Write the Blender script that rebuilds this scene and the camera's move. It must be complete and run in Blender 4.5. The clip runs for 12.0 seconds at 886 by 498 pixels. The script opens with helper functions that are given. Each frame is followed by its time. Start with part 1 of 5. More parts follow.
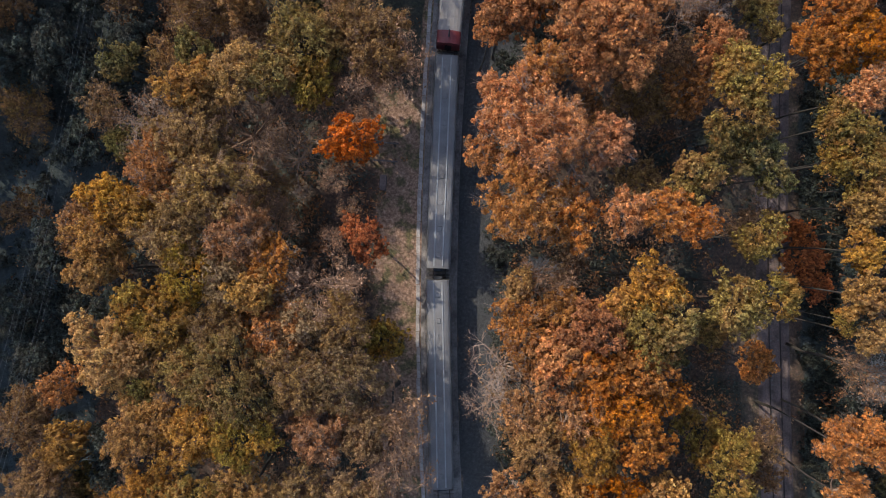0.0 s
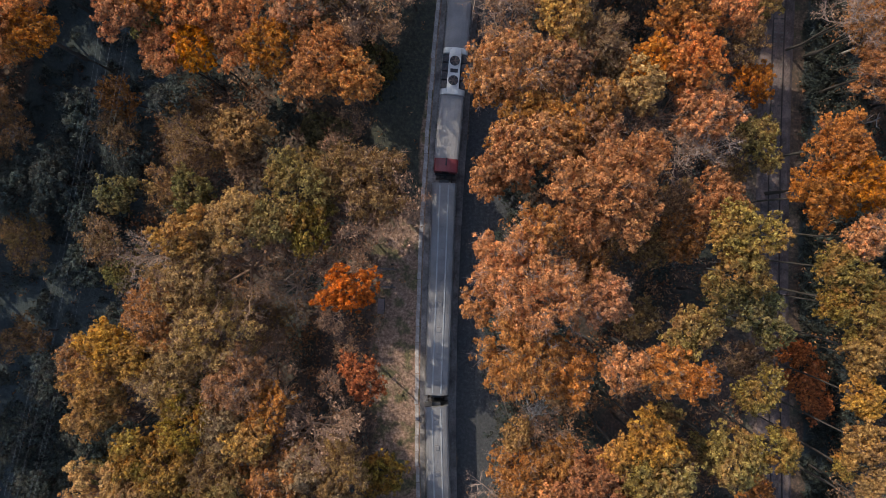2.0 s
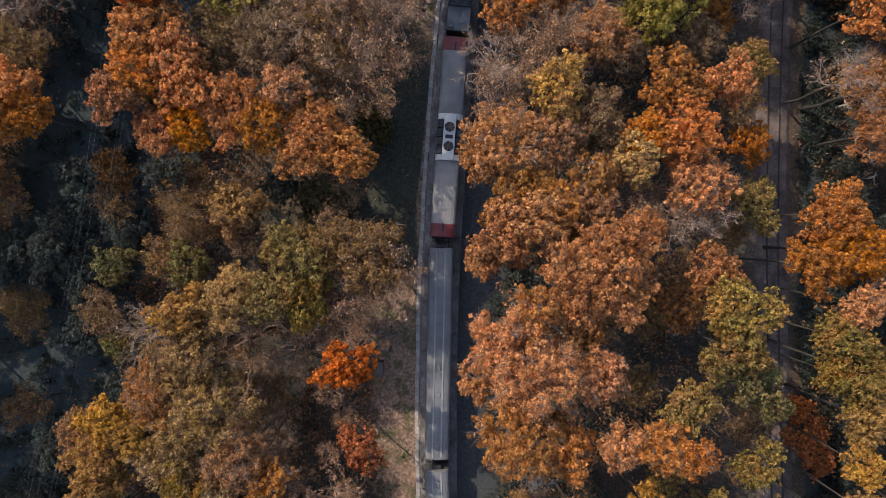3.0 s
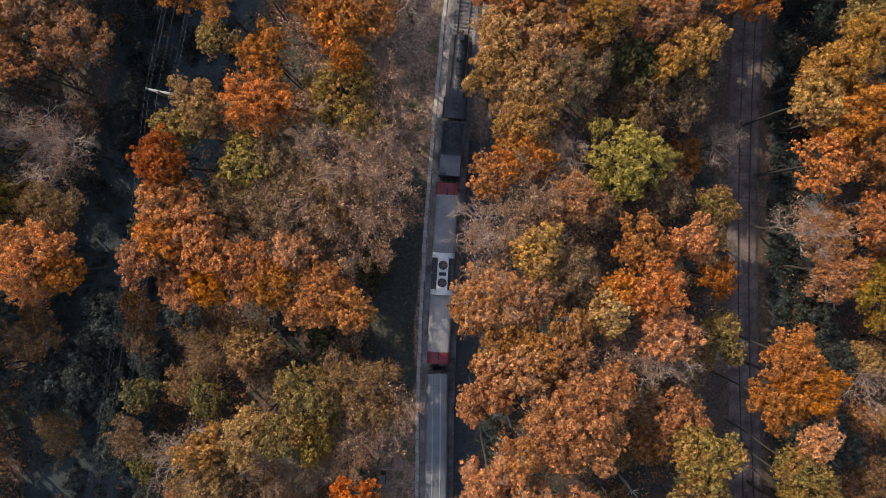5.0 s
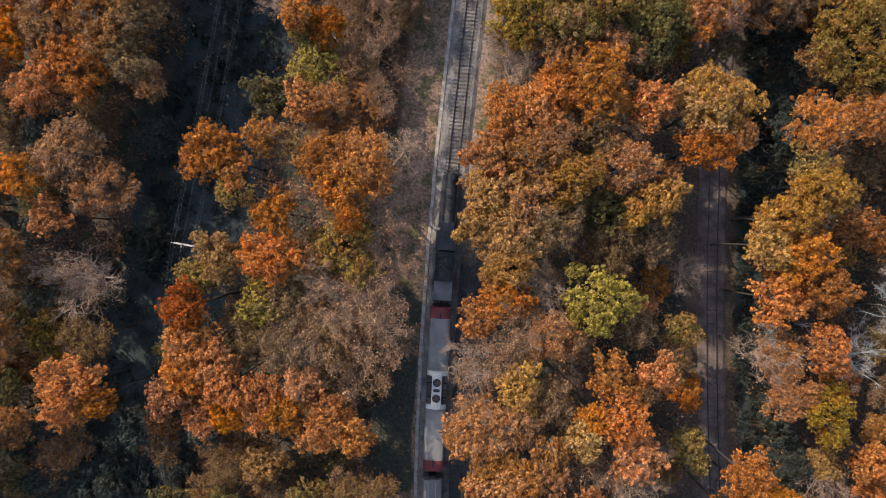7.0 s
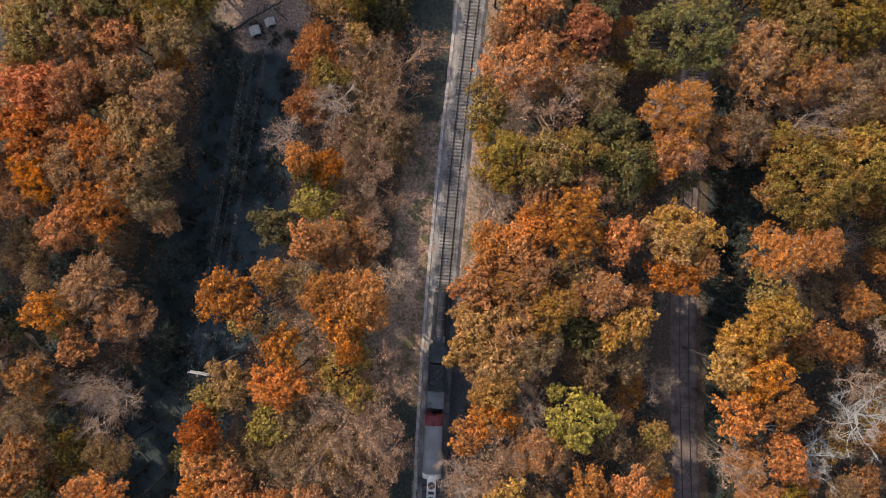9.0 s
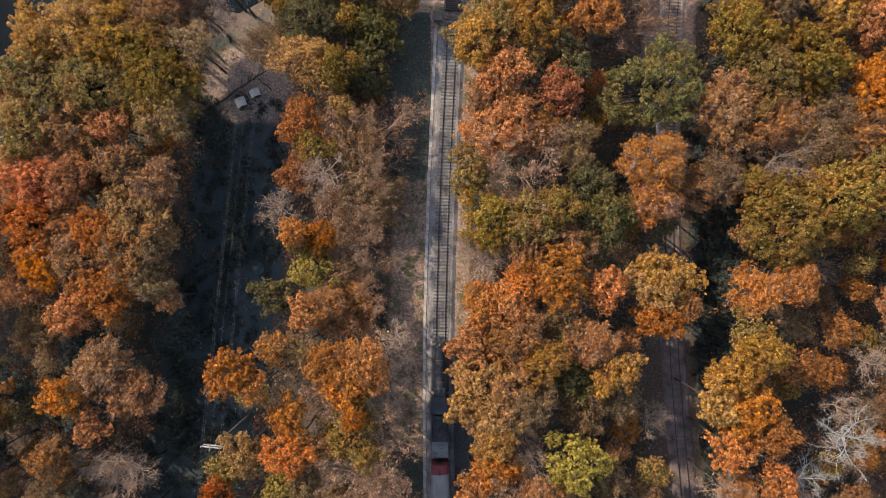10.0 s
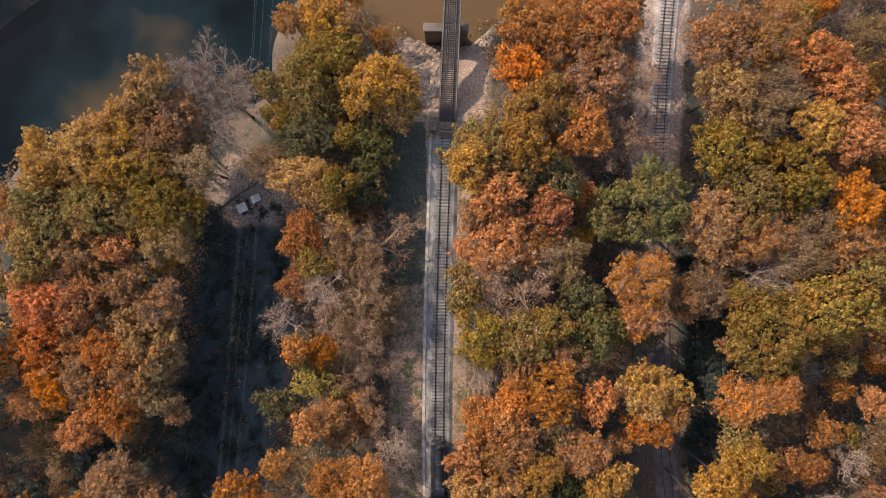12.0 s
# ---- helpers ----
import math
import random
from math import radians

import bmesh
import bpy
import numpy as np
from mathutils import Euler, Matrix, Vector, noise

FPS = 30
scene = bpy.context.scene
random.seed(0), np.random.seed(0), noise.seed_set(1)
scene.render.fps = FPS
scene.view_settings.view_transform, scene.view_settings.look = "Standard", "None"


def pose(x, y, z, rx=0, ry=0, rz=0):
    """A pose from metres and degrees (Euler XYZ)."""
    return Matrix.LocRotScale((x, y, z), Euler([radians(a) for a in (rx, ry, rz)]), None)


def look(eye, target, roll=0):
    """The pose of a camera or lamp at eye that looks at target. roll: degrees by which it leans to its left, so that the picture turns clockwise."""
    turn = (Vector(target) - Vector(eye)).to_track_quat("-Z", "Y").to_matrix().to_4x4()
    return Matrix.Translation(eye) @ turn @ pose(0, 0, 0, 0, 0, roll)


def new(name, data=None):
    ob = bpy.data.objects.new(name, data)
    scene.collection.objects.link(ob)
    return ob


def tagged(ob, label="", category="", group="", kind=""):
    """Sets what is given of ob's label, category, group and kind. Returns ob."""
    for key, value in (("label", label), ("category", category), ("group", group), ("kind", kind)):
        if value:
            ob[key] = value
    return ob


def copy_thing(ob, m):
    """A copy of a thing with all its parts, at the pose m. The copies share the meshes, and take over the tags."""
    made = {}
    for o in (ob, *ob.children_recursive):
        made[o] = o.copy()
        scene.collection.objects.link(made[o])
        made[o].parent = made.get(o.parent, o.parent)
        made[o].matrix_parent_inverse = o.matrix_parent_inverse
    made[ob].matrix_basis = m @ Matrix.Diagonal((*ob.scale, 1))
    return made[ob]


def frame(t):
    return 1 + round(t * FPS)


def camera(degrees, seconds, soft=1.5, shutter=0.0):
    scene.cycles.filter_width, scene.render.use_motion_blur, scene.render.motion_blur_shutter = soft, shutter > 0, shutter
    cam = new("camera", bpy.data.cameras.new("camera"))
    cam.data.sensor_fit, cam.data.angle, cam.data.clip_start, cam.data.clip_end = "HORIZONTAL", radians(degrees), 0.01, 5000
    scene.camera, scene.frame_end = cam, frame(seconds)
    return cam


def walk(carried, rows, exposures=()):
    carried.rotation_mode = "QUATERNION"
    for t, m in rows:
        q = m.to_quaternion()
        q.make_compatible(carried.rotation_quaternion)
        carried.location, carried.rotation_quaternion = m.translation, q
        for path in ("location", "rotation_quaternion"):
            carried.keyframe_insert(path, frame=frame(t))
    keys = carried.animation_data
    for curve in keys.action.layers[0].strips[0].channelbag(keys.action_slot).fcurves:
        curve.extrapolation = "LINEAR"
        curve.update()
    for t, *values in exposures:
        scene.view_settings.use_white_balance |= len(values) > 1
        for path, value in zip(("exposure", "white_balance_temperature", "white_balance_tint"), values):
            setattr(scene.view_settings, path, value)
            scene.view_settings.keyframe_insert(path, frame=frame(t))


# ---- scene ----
# ---- the flight: a drone over a railway in an autumn forest ----
cam = camera(68.0, 12.0, soft=0.8)
WALK = [
    (0.0, pose(0.34, -3.83, 88.82, -1.616, -0.679, 8.017)),
    (0.5, pose(0.02, 0.05, 88.67, -1.641, -0.530, 7.947)),
    (1.0, pose(-0.41, 3.94, 88.56, -1.694, -0.480, 7.841)),
    (1.5, pose(-0.72, 7.98, 88.43, -1.831, -0.375, 7.828)),
    (2.0, pose(-1.00, 11.95, 88.25, -1.887, -0.266, 7.707)),
    (2.5, pose(-1.25, 16.01, 88.03, -2.009, -0.162, 7.441)),
    (3.0, pose(-1.23, 19.93, 88.02, -1.966, 0.035, 6.814)),
    (5.0, pose(-1.54, 36.48, 95.00, -1.720, 0.573, 6.071)),
    (5.5, pose(-1.55, 40.53, 97.08, -1.660, 0.693, 5.982)),
    (6.0, pose(-1.39, 44.69, 99.27, -1.482, 0.863, 5.835)),
    (6.5, pose(-1.68, 48.80, 101.56, -1.281, 0.768, 5.716)),
    (7.0, pose(-1.72, 53.18, 103.78, -1.244, 0.856, 5.685)),
    (9.0, pose(-2.25, 69.54, 112.23, -0.352, 0.597, 4.952)),
    (9.5, pose(-2.09, 74.37, 114.17, -0.523, 0.507, 3.241)),
    (10.0, pose(-1.77, 79.29, 115.96, -0.741, 0.377, 0.962)),
    (10.5, pose(-1.73, 83.85, 117.90, -0.731, 0.172, -0.420)),
    (11.0, pose(-1.58, 88.84, 119.24, -0.982, 0.125, -0.992)),
    (11.5, pose(-1.56, 93.58, 119.44, -1.144, 0.241, 0.097)),
    (12.0, pose(-1.70, 98.52, 119.32, -1.418, 0.192, 0.235)),
]
walk(cam, WALK, exposures=[(0.0, 1.14, 6400, 10), (7.0, 1.36, 6750, 10), (12.0, 1.53, 6950, 10)])

# ---- sky and sun: low sun from the north-west of the plan ----
SUN_ELEVATION, SUN_AZIMUTH = radians(38), radians(-52)   # azimuth clockwise from +y
world = bpy.data.worlds.new("sky")
scene.world = world
world.use_nodes = True
wn = world.node_tree.nodes
sky = wn.new("ShaderNodeTexSky")
sky.sky_type = "NISHITA"
sky.sun_disc = False
sky.sun_elevation, sky.sun_rotation = SUN_ELEVATION, SUN_AZIMUTH
world.node_tree.links.new(sky.outputs[0], wn["Background"].inputs[0])
wn["Background"].inputs[1].default_value = 0.15
sun = new("sun", bpy.data.lights.new("sun", "SUN"))
sun.data.energy, sun.data.angle, sun.data.color = 1.85, radians(0.6), (1.0, 0.91, 0.75)
sun_way = Vector((math.sin(SUN_AZIMUTH) * math.cos(SUN_ELEVATION), math.cos(SUN_AZIMUTH) * math.cos(SUN_ELEVATION), math.sin(SUN_ELEVATION)))
sun.matrix_world = look(sun_way * 300, (0, 0, 0))


# ---- materials ----
def material(name):
    m = bpy.data.materials.new(name)
    m.use_nodes = True
    return m, m.node_tree.nodes, m.node_tree.links, m.node_tree.nodes["Principled BSDF"]


def ramp(nodes, stops):
    node = nodes.new("ShaderNodeValToRGB")
    cr = node.color_ramp
    while len(cr.elements) < len(stops):
        cr.elements.new(0.5)
    for e, (at, c) in zip(cr.elements, stops):
        e.position, e.color = at, (*c, 1)
    return node


def noise_node(nodes, links, scale, detail=4.0, rough=0.6, coords="Object"):
    tc = nodes.new("ShaderNodeTexCoord")
    n = nodes.new("ShaderNodeTexNoise")
    n.inputs["Scale"].default_value, n.inputs["Detail"].default_value, n.inputs["Roughness"].default_value = scale, detail, rough
    links.new(tc.outputs[coords], n.inputs["Vector"])
    return n


def mix_colour(nodes, links, a, b, factor, blend="MIX"):
    n = nodes.new("ShaderNodeMix")
    n.data_type, n.blend_type = "RGBA", blend
    for socket, value in ((n.inputs[0], factor), (n.inputs[6], a), (n.inputs[7], b)):
        if isinstance(value, (int, float)):
            socket.default_value = value
        elif isinstance(value, tuple):
            socket.default_value = (*value, 1)
        else:
            links.new(value, socket)
    return n.outputs[2]


def surface(name, low, high, scale=1.0, fine=12.0, rough=0.8, metal=0.0, bump=0.3, spread=0.0, coords="Object", distance=0.05, speckle=1.0):
    """A worn surface: colour varied at a broad and a fine scale, with fine relief."""
    m, nodes, links, bsdf = material(name)
    broad = noise_node(nodes, links, scale, 5, 0.6, coords)
    grain = noise_node(nodes, links, fine, 4, 0.65, coords)
    r = ramp(nodes, [(0.3, low), (0.7, high)])
    links.new(broad.outputs["Fac"], r.inputs[0])
    g = ramp(nodes, [(0.25, (1 - 0.38 * speckle,) * 3), (0.75, (1 + 0.3 * speckle,) * 3)])
    links.new(grain.outputs["Fac"], g.inputs[0])
    colour = mix_colour(nodes, links, r.outputs[0], g.outputs[0], 1.0, "MULTIPLY")
    if spread:
        info = nodes.new("ShaderNodeObjectInfo")
        hsv = nodes.new("ShaderNodeHueSaturation")
        span = nodes.new("ShaderNodeMapRange")
        span.inputs[3].default_value, span.inputs[4].default_value = 1 - spread, 1 + spread
        links.new(info.outputs["Random"], span.inputs[0])
        links.new(span.outputs[0], hsv.inputs["Value"])
        links.new(colour, hsv.inputs["Color"])
        colour = hsv.outputs[0]
    links.new(colour, bsdf.inputs["Base Color"])
    bsdf.inputs["Roughness"].default_value, bsdf.inputs["Metallic"].default_value = rough, metal
    b = nodes.new("ShaderNodeBump")
    b.inputs["Strength"].default_value, b.inputs["Distance"].default_value = bump, distance
    links.new(grain.outputs["Fac"], b.inputs["Height"])
    links.new(b.outputs[0], bsdf.inputs["Normal"])
    return m


def leaf_material(name, dark, mid, light, other, share=0.45, gloss=0.55):
    """Leaves: every leaf its own shade, patches of a second colour in the crown, each tree a little apart from the next."""
    m, nodes, links, bsdf = material(name)
    geo = nodes.new("ShaderNodeNewGeometry")
    dark = tuple(0.85 * d + 0.15 * c for d, c in zip(dark, mid))
    light = tuple(0.85 * d + 0.15 * c for d, c in zip(light, mid))
    r = ramp(nodes, [(0.0, dark), (0.45, mid), (1.0, light)])
    links.new(geo.outputs["Random Per Island"], r.inputs[0])
    patch = noise_node(nodes, links, 0.42, 3, 0.6)
    info = nodes.new("ShaderNodeObjectInfo")
    offset = nodes.new("ShaderNodeVectorMath")
    offset.operation = "MULTIPLY_ADD"
    links.new(info.outputs["Random"], offset.inputs[0])
    offset.inputs[1].default_value = (90, 70, 50)
    links.new(patch.inputs["Vector"].links[0].from_socket, offset.inputs[2])
    links.new(offset.outputs[0], patch.inputs["Vector"])
    cut = ramp(nodes, [(0.62 - share * 0.4, (0, 0, 0)), (0.78 - share * 0.2, (1, 1, 1))])
    links.new(patch.outputs["Fac"], cut.inputs[0])
    colour = mix_colour(nodes, links, r.outputs[0], other, cut.outputs[0])
    hsv = nodes.new("ShaderNodeHueSaturation")
    for socket, lo, hi, factor in (("Hue", 0.5, 0.5098, 1.0), ("Value", 0.78, 1.22, 7.0), ("Saturation", 0.88, 1.04, 13.0)):
        times = nodes.new("ShaderNodeMath")
        times.operation = "MULTIPLY"
        times.inputs[1].default_value = factor
        links.new(info.outputs["Random"], times.inputs[0])
        part_of = nodes.new("ShaderNodeMath")
        part_of.operation = "FRACT"
        links.new(times.outputs[0], part_of.inputs[0])
        span = nodes.new("ShaderNodeMapRange")
        span.inputs[3].default_value, span.inputs[4].default_value = lo, hi
        links.new(part_of.outputs[0], span.inputs[0])
        links.new(span.outputs[0], hsv.inputs[socket])
    sprays = noise_node(nodes, links, 2.1, 2, 0.5)
    links.new(offset.outputs[0], sprays.inputs["Vector"])
    age = ramp(nodes, [(0.36, (0.48, 0.45, 0.45)), (0.5, (0.92, 0.91, 0.91)), (0.64, (1.55, 1.55, 1.5))])
    links.new(sprays.outputs["Fac"], age.inputs[0])
    colour = mix_colour(nodes, links, colour, age.outputs[0], 1.0, "MULTIPLY")
    links.new(colour, hsv.inputs["Color"])
    links.new(hsv.outputs[0], bsdf.inputs["Base Color"])
    bsdf.inputs["Roughness"].default_value = gloss
    bsdf.inputs["Specular IOR Level"].default_value = 0.25
    thin = nodes.new("ShaderNodeBsdfTranslucent")
    links.new(hsv.outputs[0], thin.inputs["Color"])
    both = nodes.new("ShaderNodeMixShader")
    both.inputs[0].default_value = 0.44
    links.new(bsdf.outputs[0], both.inputs[1])
    links.new(thin.outputs[0], both.inputs[2])
    links.new(both.outputs[0], nodes["Material Output"].inputs["Surface"])
    return m


LEAF = {
    "orange": leaf_material("orange_leaves", (0.2, 0.053, 0.01), (0.51, 0.148, 0.017), (0.78, 0.285, 0.036), (0.4, 0.145, 0.025)),
    "golden": leaf_material("golden_leaves", (0.19, 0.086, 0.02), (0.46, 0.222, 0.042), (0.65, 0.36, 0.078), (0.39, 0.178, 0.05)),
    "olive": leaf_material("olive_leaves", (0.105, 0.062, 0.014), (0.26, 0.162, 0.028), (0.44, 0.298, 0.055), (0.36, 0.15, 0.028)),
    "green": leaf_material("green_leaves", (0.068, 0.06, 0.02), (0.15, 0.124, 0.038), (0.26, 0.212, 0.072), (0.23, 0.14, 0.042)),
    "lime": leaf_material("yellow_green_leaves", (0.15, 0.1, 0.018), (0.345, 0.238, 0.04), (0.58, 0.42, 0.09), (0.27, 0.18, 0.04)),
    "red": leaf_material("red_orange_leaves", (0.23, 0.052, 0.012), (0.52, 0.125, 0.02), (0.72, 0.23, 0.036), (0.4, 0.11, 0.022)),
    "copper": leaf_material("copper_leaves", (0.23, 0.075, 0.023), (0.5, 0.174, 0.045), (0.68, 0.3, 0.085), (0.43, 0.152, 0.036)),
    "rust": leaf_material("rust_leaves", (0.165, 0.058, 0.018), (0.41, 0.148, 0.037), (0.63, 0.285, 0.078), (0.3, 0.13, 0.042)),
    "brown": leaf_material("brown_leaves", (0.115, 0.058, 0.026), (0.285, 0.14, 0.058), (0.46, 0.25, 0.11), (0.22, 0.13, 0.042)),
    "brown_bare": leaf_material("pinkish_brown_leaves", (0.17, 0.08, 0.042), (0.37, 0.178, 0.092), (0.58, 0.32, 0.18), (0.25, 0.125, 0.06)),
    "bare": leaf_material("withered_leaves", (0.15, 0.07, 0.04), (0.33, 0.155, 0.08), (0.52, 0.28, 0.15), (0.22, 0.13, 0.07)),
    "umber": leaf_material("olive_brown_leaves", (0.11, 0.058, 0.025), (0.27, 0.145, 0.058), (0.44, 0.265, 0.115), (0.27, 0.15, 0.05)),
    "snag": leaf_material("shrivelled_leaves", (0.15, 0.09, 0.05), (0.3, 0.18, 0.1), (0.45, 0.3, 0.18), (0.22, 0.14, 0.08)),
    # dusk: shade and bluish skylight mixed into a green leaf colour
    "dusk": leaf_material("shade_green_leaves", (0.034, 0.046, 0.041), (0.066, 0.082, 0.069), (0.108, 0.12, 0.094), (0.084, 0.073, 0.055)),
    "silver": leaf_material("silvery_twig_leaves", (0.11, 0.085, 0.078), (0.22, 0.172, 0.16), (0.36, 0.29, 0.275), (0.17, 0.125, 0.105)),
}
BARK = surface("bark", (0.034, 0.028, 0.023), (0.078, 0.063, 0.05), 0.6, 6, 0.9, bump=0.5)
TWIG_BARK = surface("brown_twig_bark", (0.14, 0.08, 0.048), (0.32, 0.185, 0.112), 0.5, 5, 0.85, bump=0.3)
PALE_BARK = surface("pale_bark", (0.21, 0.138, 0.098), (0.44, 0.31, 0.23), 0.5, 5, 0.85, bump=0.4)
SNAG_WOOD = surface("barkless_wood", (0.26, 0.232, 0.2), (0.44, 0.405, 0.355), 0.8, 7, 0.8)
SLEEPER = surface("weathered_sleeper", (0.06, 0.05, 0.045), (0.17, 0.145, 0.125), 1.2, 9, 0.9, spread=0.35)
BRIDGE_TIE = surface("bridge_timber", (0.022, 0.018, 0.016), (0.065, 0.052, 0.046), 1.2, 9, 0.9, spread=0.3)
RAIL = surface("rusty_rail", (0.035, 0.027, 0.025), (0.08, 0.058, 0.05), 0.7, 10, 0.5, 0.6)
BALLAST = surface("ballast", (0.075, 0.067, 0.063), (0.29, 0.255, 0.236), 0.45, 3.5, 0.95, bump=1.0, distance=0.12)
LEAFY_BALLAST = surface("leaf_strewn_ballast", (0.06, 0.044, 0.04), (0.22, 0.155, 0.132), 0.5, 5, 0.95, bump=1.0, distance=0.12)
PALE_BALLAST = surface("pale_gravel", (0.14, 0.13, 0.125), (0.42, 0.39, 0.37), 0.6, 4, 0.95, bump=1.0, distance=0.1)
TROUGH_STONE = surface("pale_trough_concrete", (0.26, 0.225, 0.205), (0.48, 0.42, 0.385), 0.4, 3, 0.95)
STEEL = surface("weathered_steel", (0.09, 0.065, 0.055), (0.2, 0.14, 0.12), 0.5, 5, 0.7, 0.3)
CONCRETE = surface("stained_concrete", (0.085, 0.062, 0.05), (0.2, 0.152, 0.122), 0.4, 4, 0.9, bump=0.4)
BRANCH_GRAVEL = surface("pinkish_gravel", (0.15, 0.115, 0.1), (0.44, 0.35, 0.305), 0.5, 4, 0.95, bump=1.0, distance=0.1)
STONE = surface("riprap_stone", (0.1, 0.066, 0.05), (0.34, 0.235, 0.18), 0.3, 4, 0.9, bump=0.4, coords="Object")
TIMBER = surface("grey_timber", (0.06, 0.047, 0.04), (0.17, 0.135, 0.115), 0.9, 8, 0.9)
WIRE = surface("aluminium_wire", (0.11, 0.11, 0.11), (0.18, 0.18, 0.18), 1, 4, 0.6, 0.2, bump=0.0)
GLASSY = surface("insulator", (0.25, 0.22, 0.2), (0.35, 0.3, 0.28), 2, 8, 0.3)
SHED_ROOF = surface("pale_sheet_roof", (0.36, 0.31, 0.27), (0.62, 0.56, 0.5), 0.9, 6, 0.6)


def ground_material():
    """Leaf litter and soil, with dry grass where the trees stand back, gravel and shade-dark strips where the mesh says
    so.
    """
    m, nodes, links, bsdf = material("forest_floor")
    broad = noise_node(nodes, links, 0.12, 5, 0.6)
    grain = noise_node(nodes, links, 2.6, 6, 0.75)
    litter = ramp(nodes, [(0.25, (0.035, 0.027, 0.021)), (0.48, (0.085, 0.055, 0.038)), (0.6, (0.15, 0.09, 0.06)), (0.76, (0.26, 0.17, 0.12))])
    links.new(grain.outputs["Fac"], litter.inputs[0])
    moss = ramp(nodes, [(0.3, (0.022, 0.026, 0.02)), (0.55, (0.046, 0.048, 0.033)), (0.75, (0.09, 0.078, 0.05))])
    links.new(grain.outputs["Fac"], moss.inputs[0])
    cut = ramp(nodes, [(0.46, (0, 0, 0)), (0.6, (1, 1, 1))])
    links.new(broad.outputs["Fac"], cut.inputs[0])
    colour = mix_colour(nodes, links, litter.outputs[0], moss.outputs[0], cut.outputs[0])
    tufts = noise_node(nodes, links, 0.45, 3, 0.6)
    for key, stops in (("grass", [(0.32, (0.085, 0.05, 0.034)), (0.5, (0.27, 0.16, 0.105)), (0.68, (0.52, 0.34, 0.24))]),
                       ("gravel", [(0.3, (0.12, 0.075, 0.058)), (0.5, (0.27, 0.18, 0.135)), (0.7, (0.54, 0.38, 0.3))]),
                       # green grass with the verge's shade put into its colour
                       ("turf_and_shade", [(0.3, (0.021, 0.023, 0.018)), (0.5, (0.048, 0.048, 0.034)), (0.72, (0.105, 0.096, 0.06))]),
                       # bluish dark ground: skylit shade as a base colour
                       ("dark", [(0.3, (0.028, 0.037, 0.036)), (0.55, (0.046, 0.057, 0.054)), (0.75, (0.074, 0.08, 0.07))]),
                       # grey cinder, its colour lowered to hold the shade beside the track
                       ("shaded_cinder", [(0.3, (0.035, 0.036, 0.037)), (0.55, (0.062, 0.062, 0.062)), (0.75, (0.115, 0.11, 0.105))])):
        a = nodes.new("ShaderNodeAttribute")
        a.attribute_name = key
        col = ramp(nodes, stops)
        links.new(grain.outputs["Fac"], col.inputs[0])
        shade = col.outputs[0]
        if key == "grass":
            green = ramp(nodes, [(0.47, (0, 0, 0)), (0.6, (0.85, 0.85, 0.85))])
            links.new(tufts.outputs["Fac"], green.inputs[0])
            # plain green tufts among the dry grass, no shade in these tones
            turf_and_shade = ramp(nodes, [(0.3, (0.035, 0.038, 0.02)), (0.5, (0.085, 0.08, 0.032)), (0.7, (0.21, 0.17, 0.06))])
            links.new(grain.outputs["Fac"], turf_and_shade.inputs[0])
            shade = mix_colour(nodes, links, shade, turf_and_shade.outputs[0], green.outputs[0])
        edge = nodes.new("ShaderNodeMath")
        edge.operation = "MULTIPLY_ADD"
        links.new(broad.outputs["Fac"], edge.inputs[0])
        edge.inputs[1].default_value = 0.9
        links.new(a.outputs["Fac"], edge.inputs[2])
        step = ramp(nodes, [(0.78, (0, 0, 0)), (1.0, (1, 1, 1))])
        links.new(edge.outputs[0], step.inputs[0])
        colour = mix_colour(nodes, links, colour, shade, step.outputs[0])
    links.new(colour, bsdf.inputs["Base Color"])
    bsdf.inputs["Roughness"].default_value = 0.95
    b = nodes.new("ShaderNodeBump")
    b.inputs["Strength"].default_value, b.inputs["Distance"].default_value = 0.9, 0.25
    links.new(grain.outputs["Fac"], b.inputs["Height"])
    links.new(b.outputs[0], bsdf.inputs["Normal"])
    return m


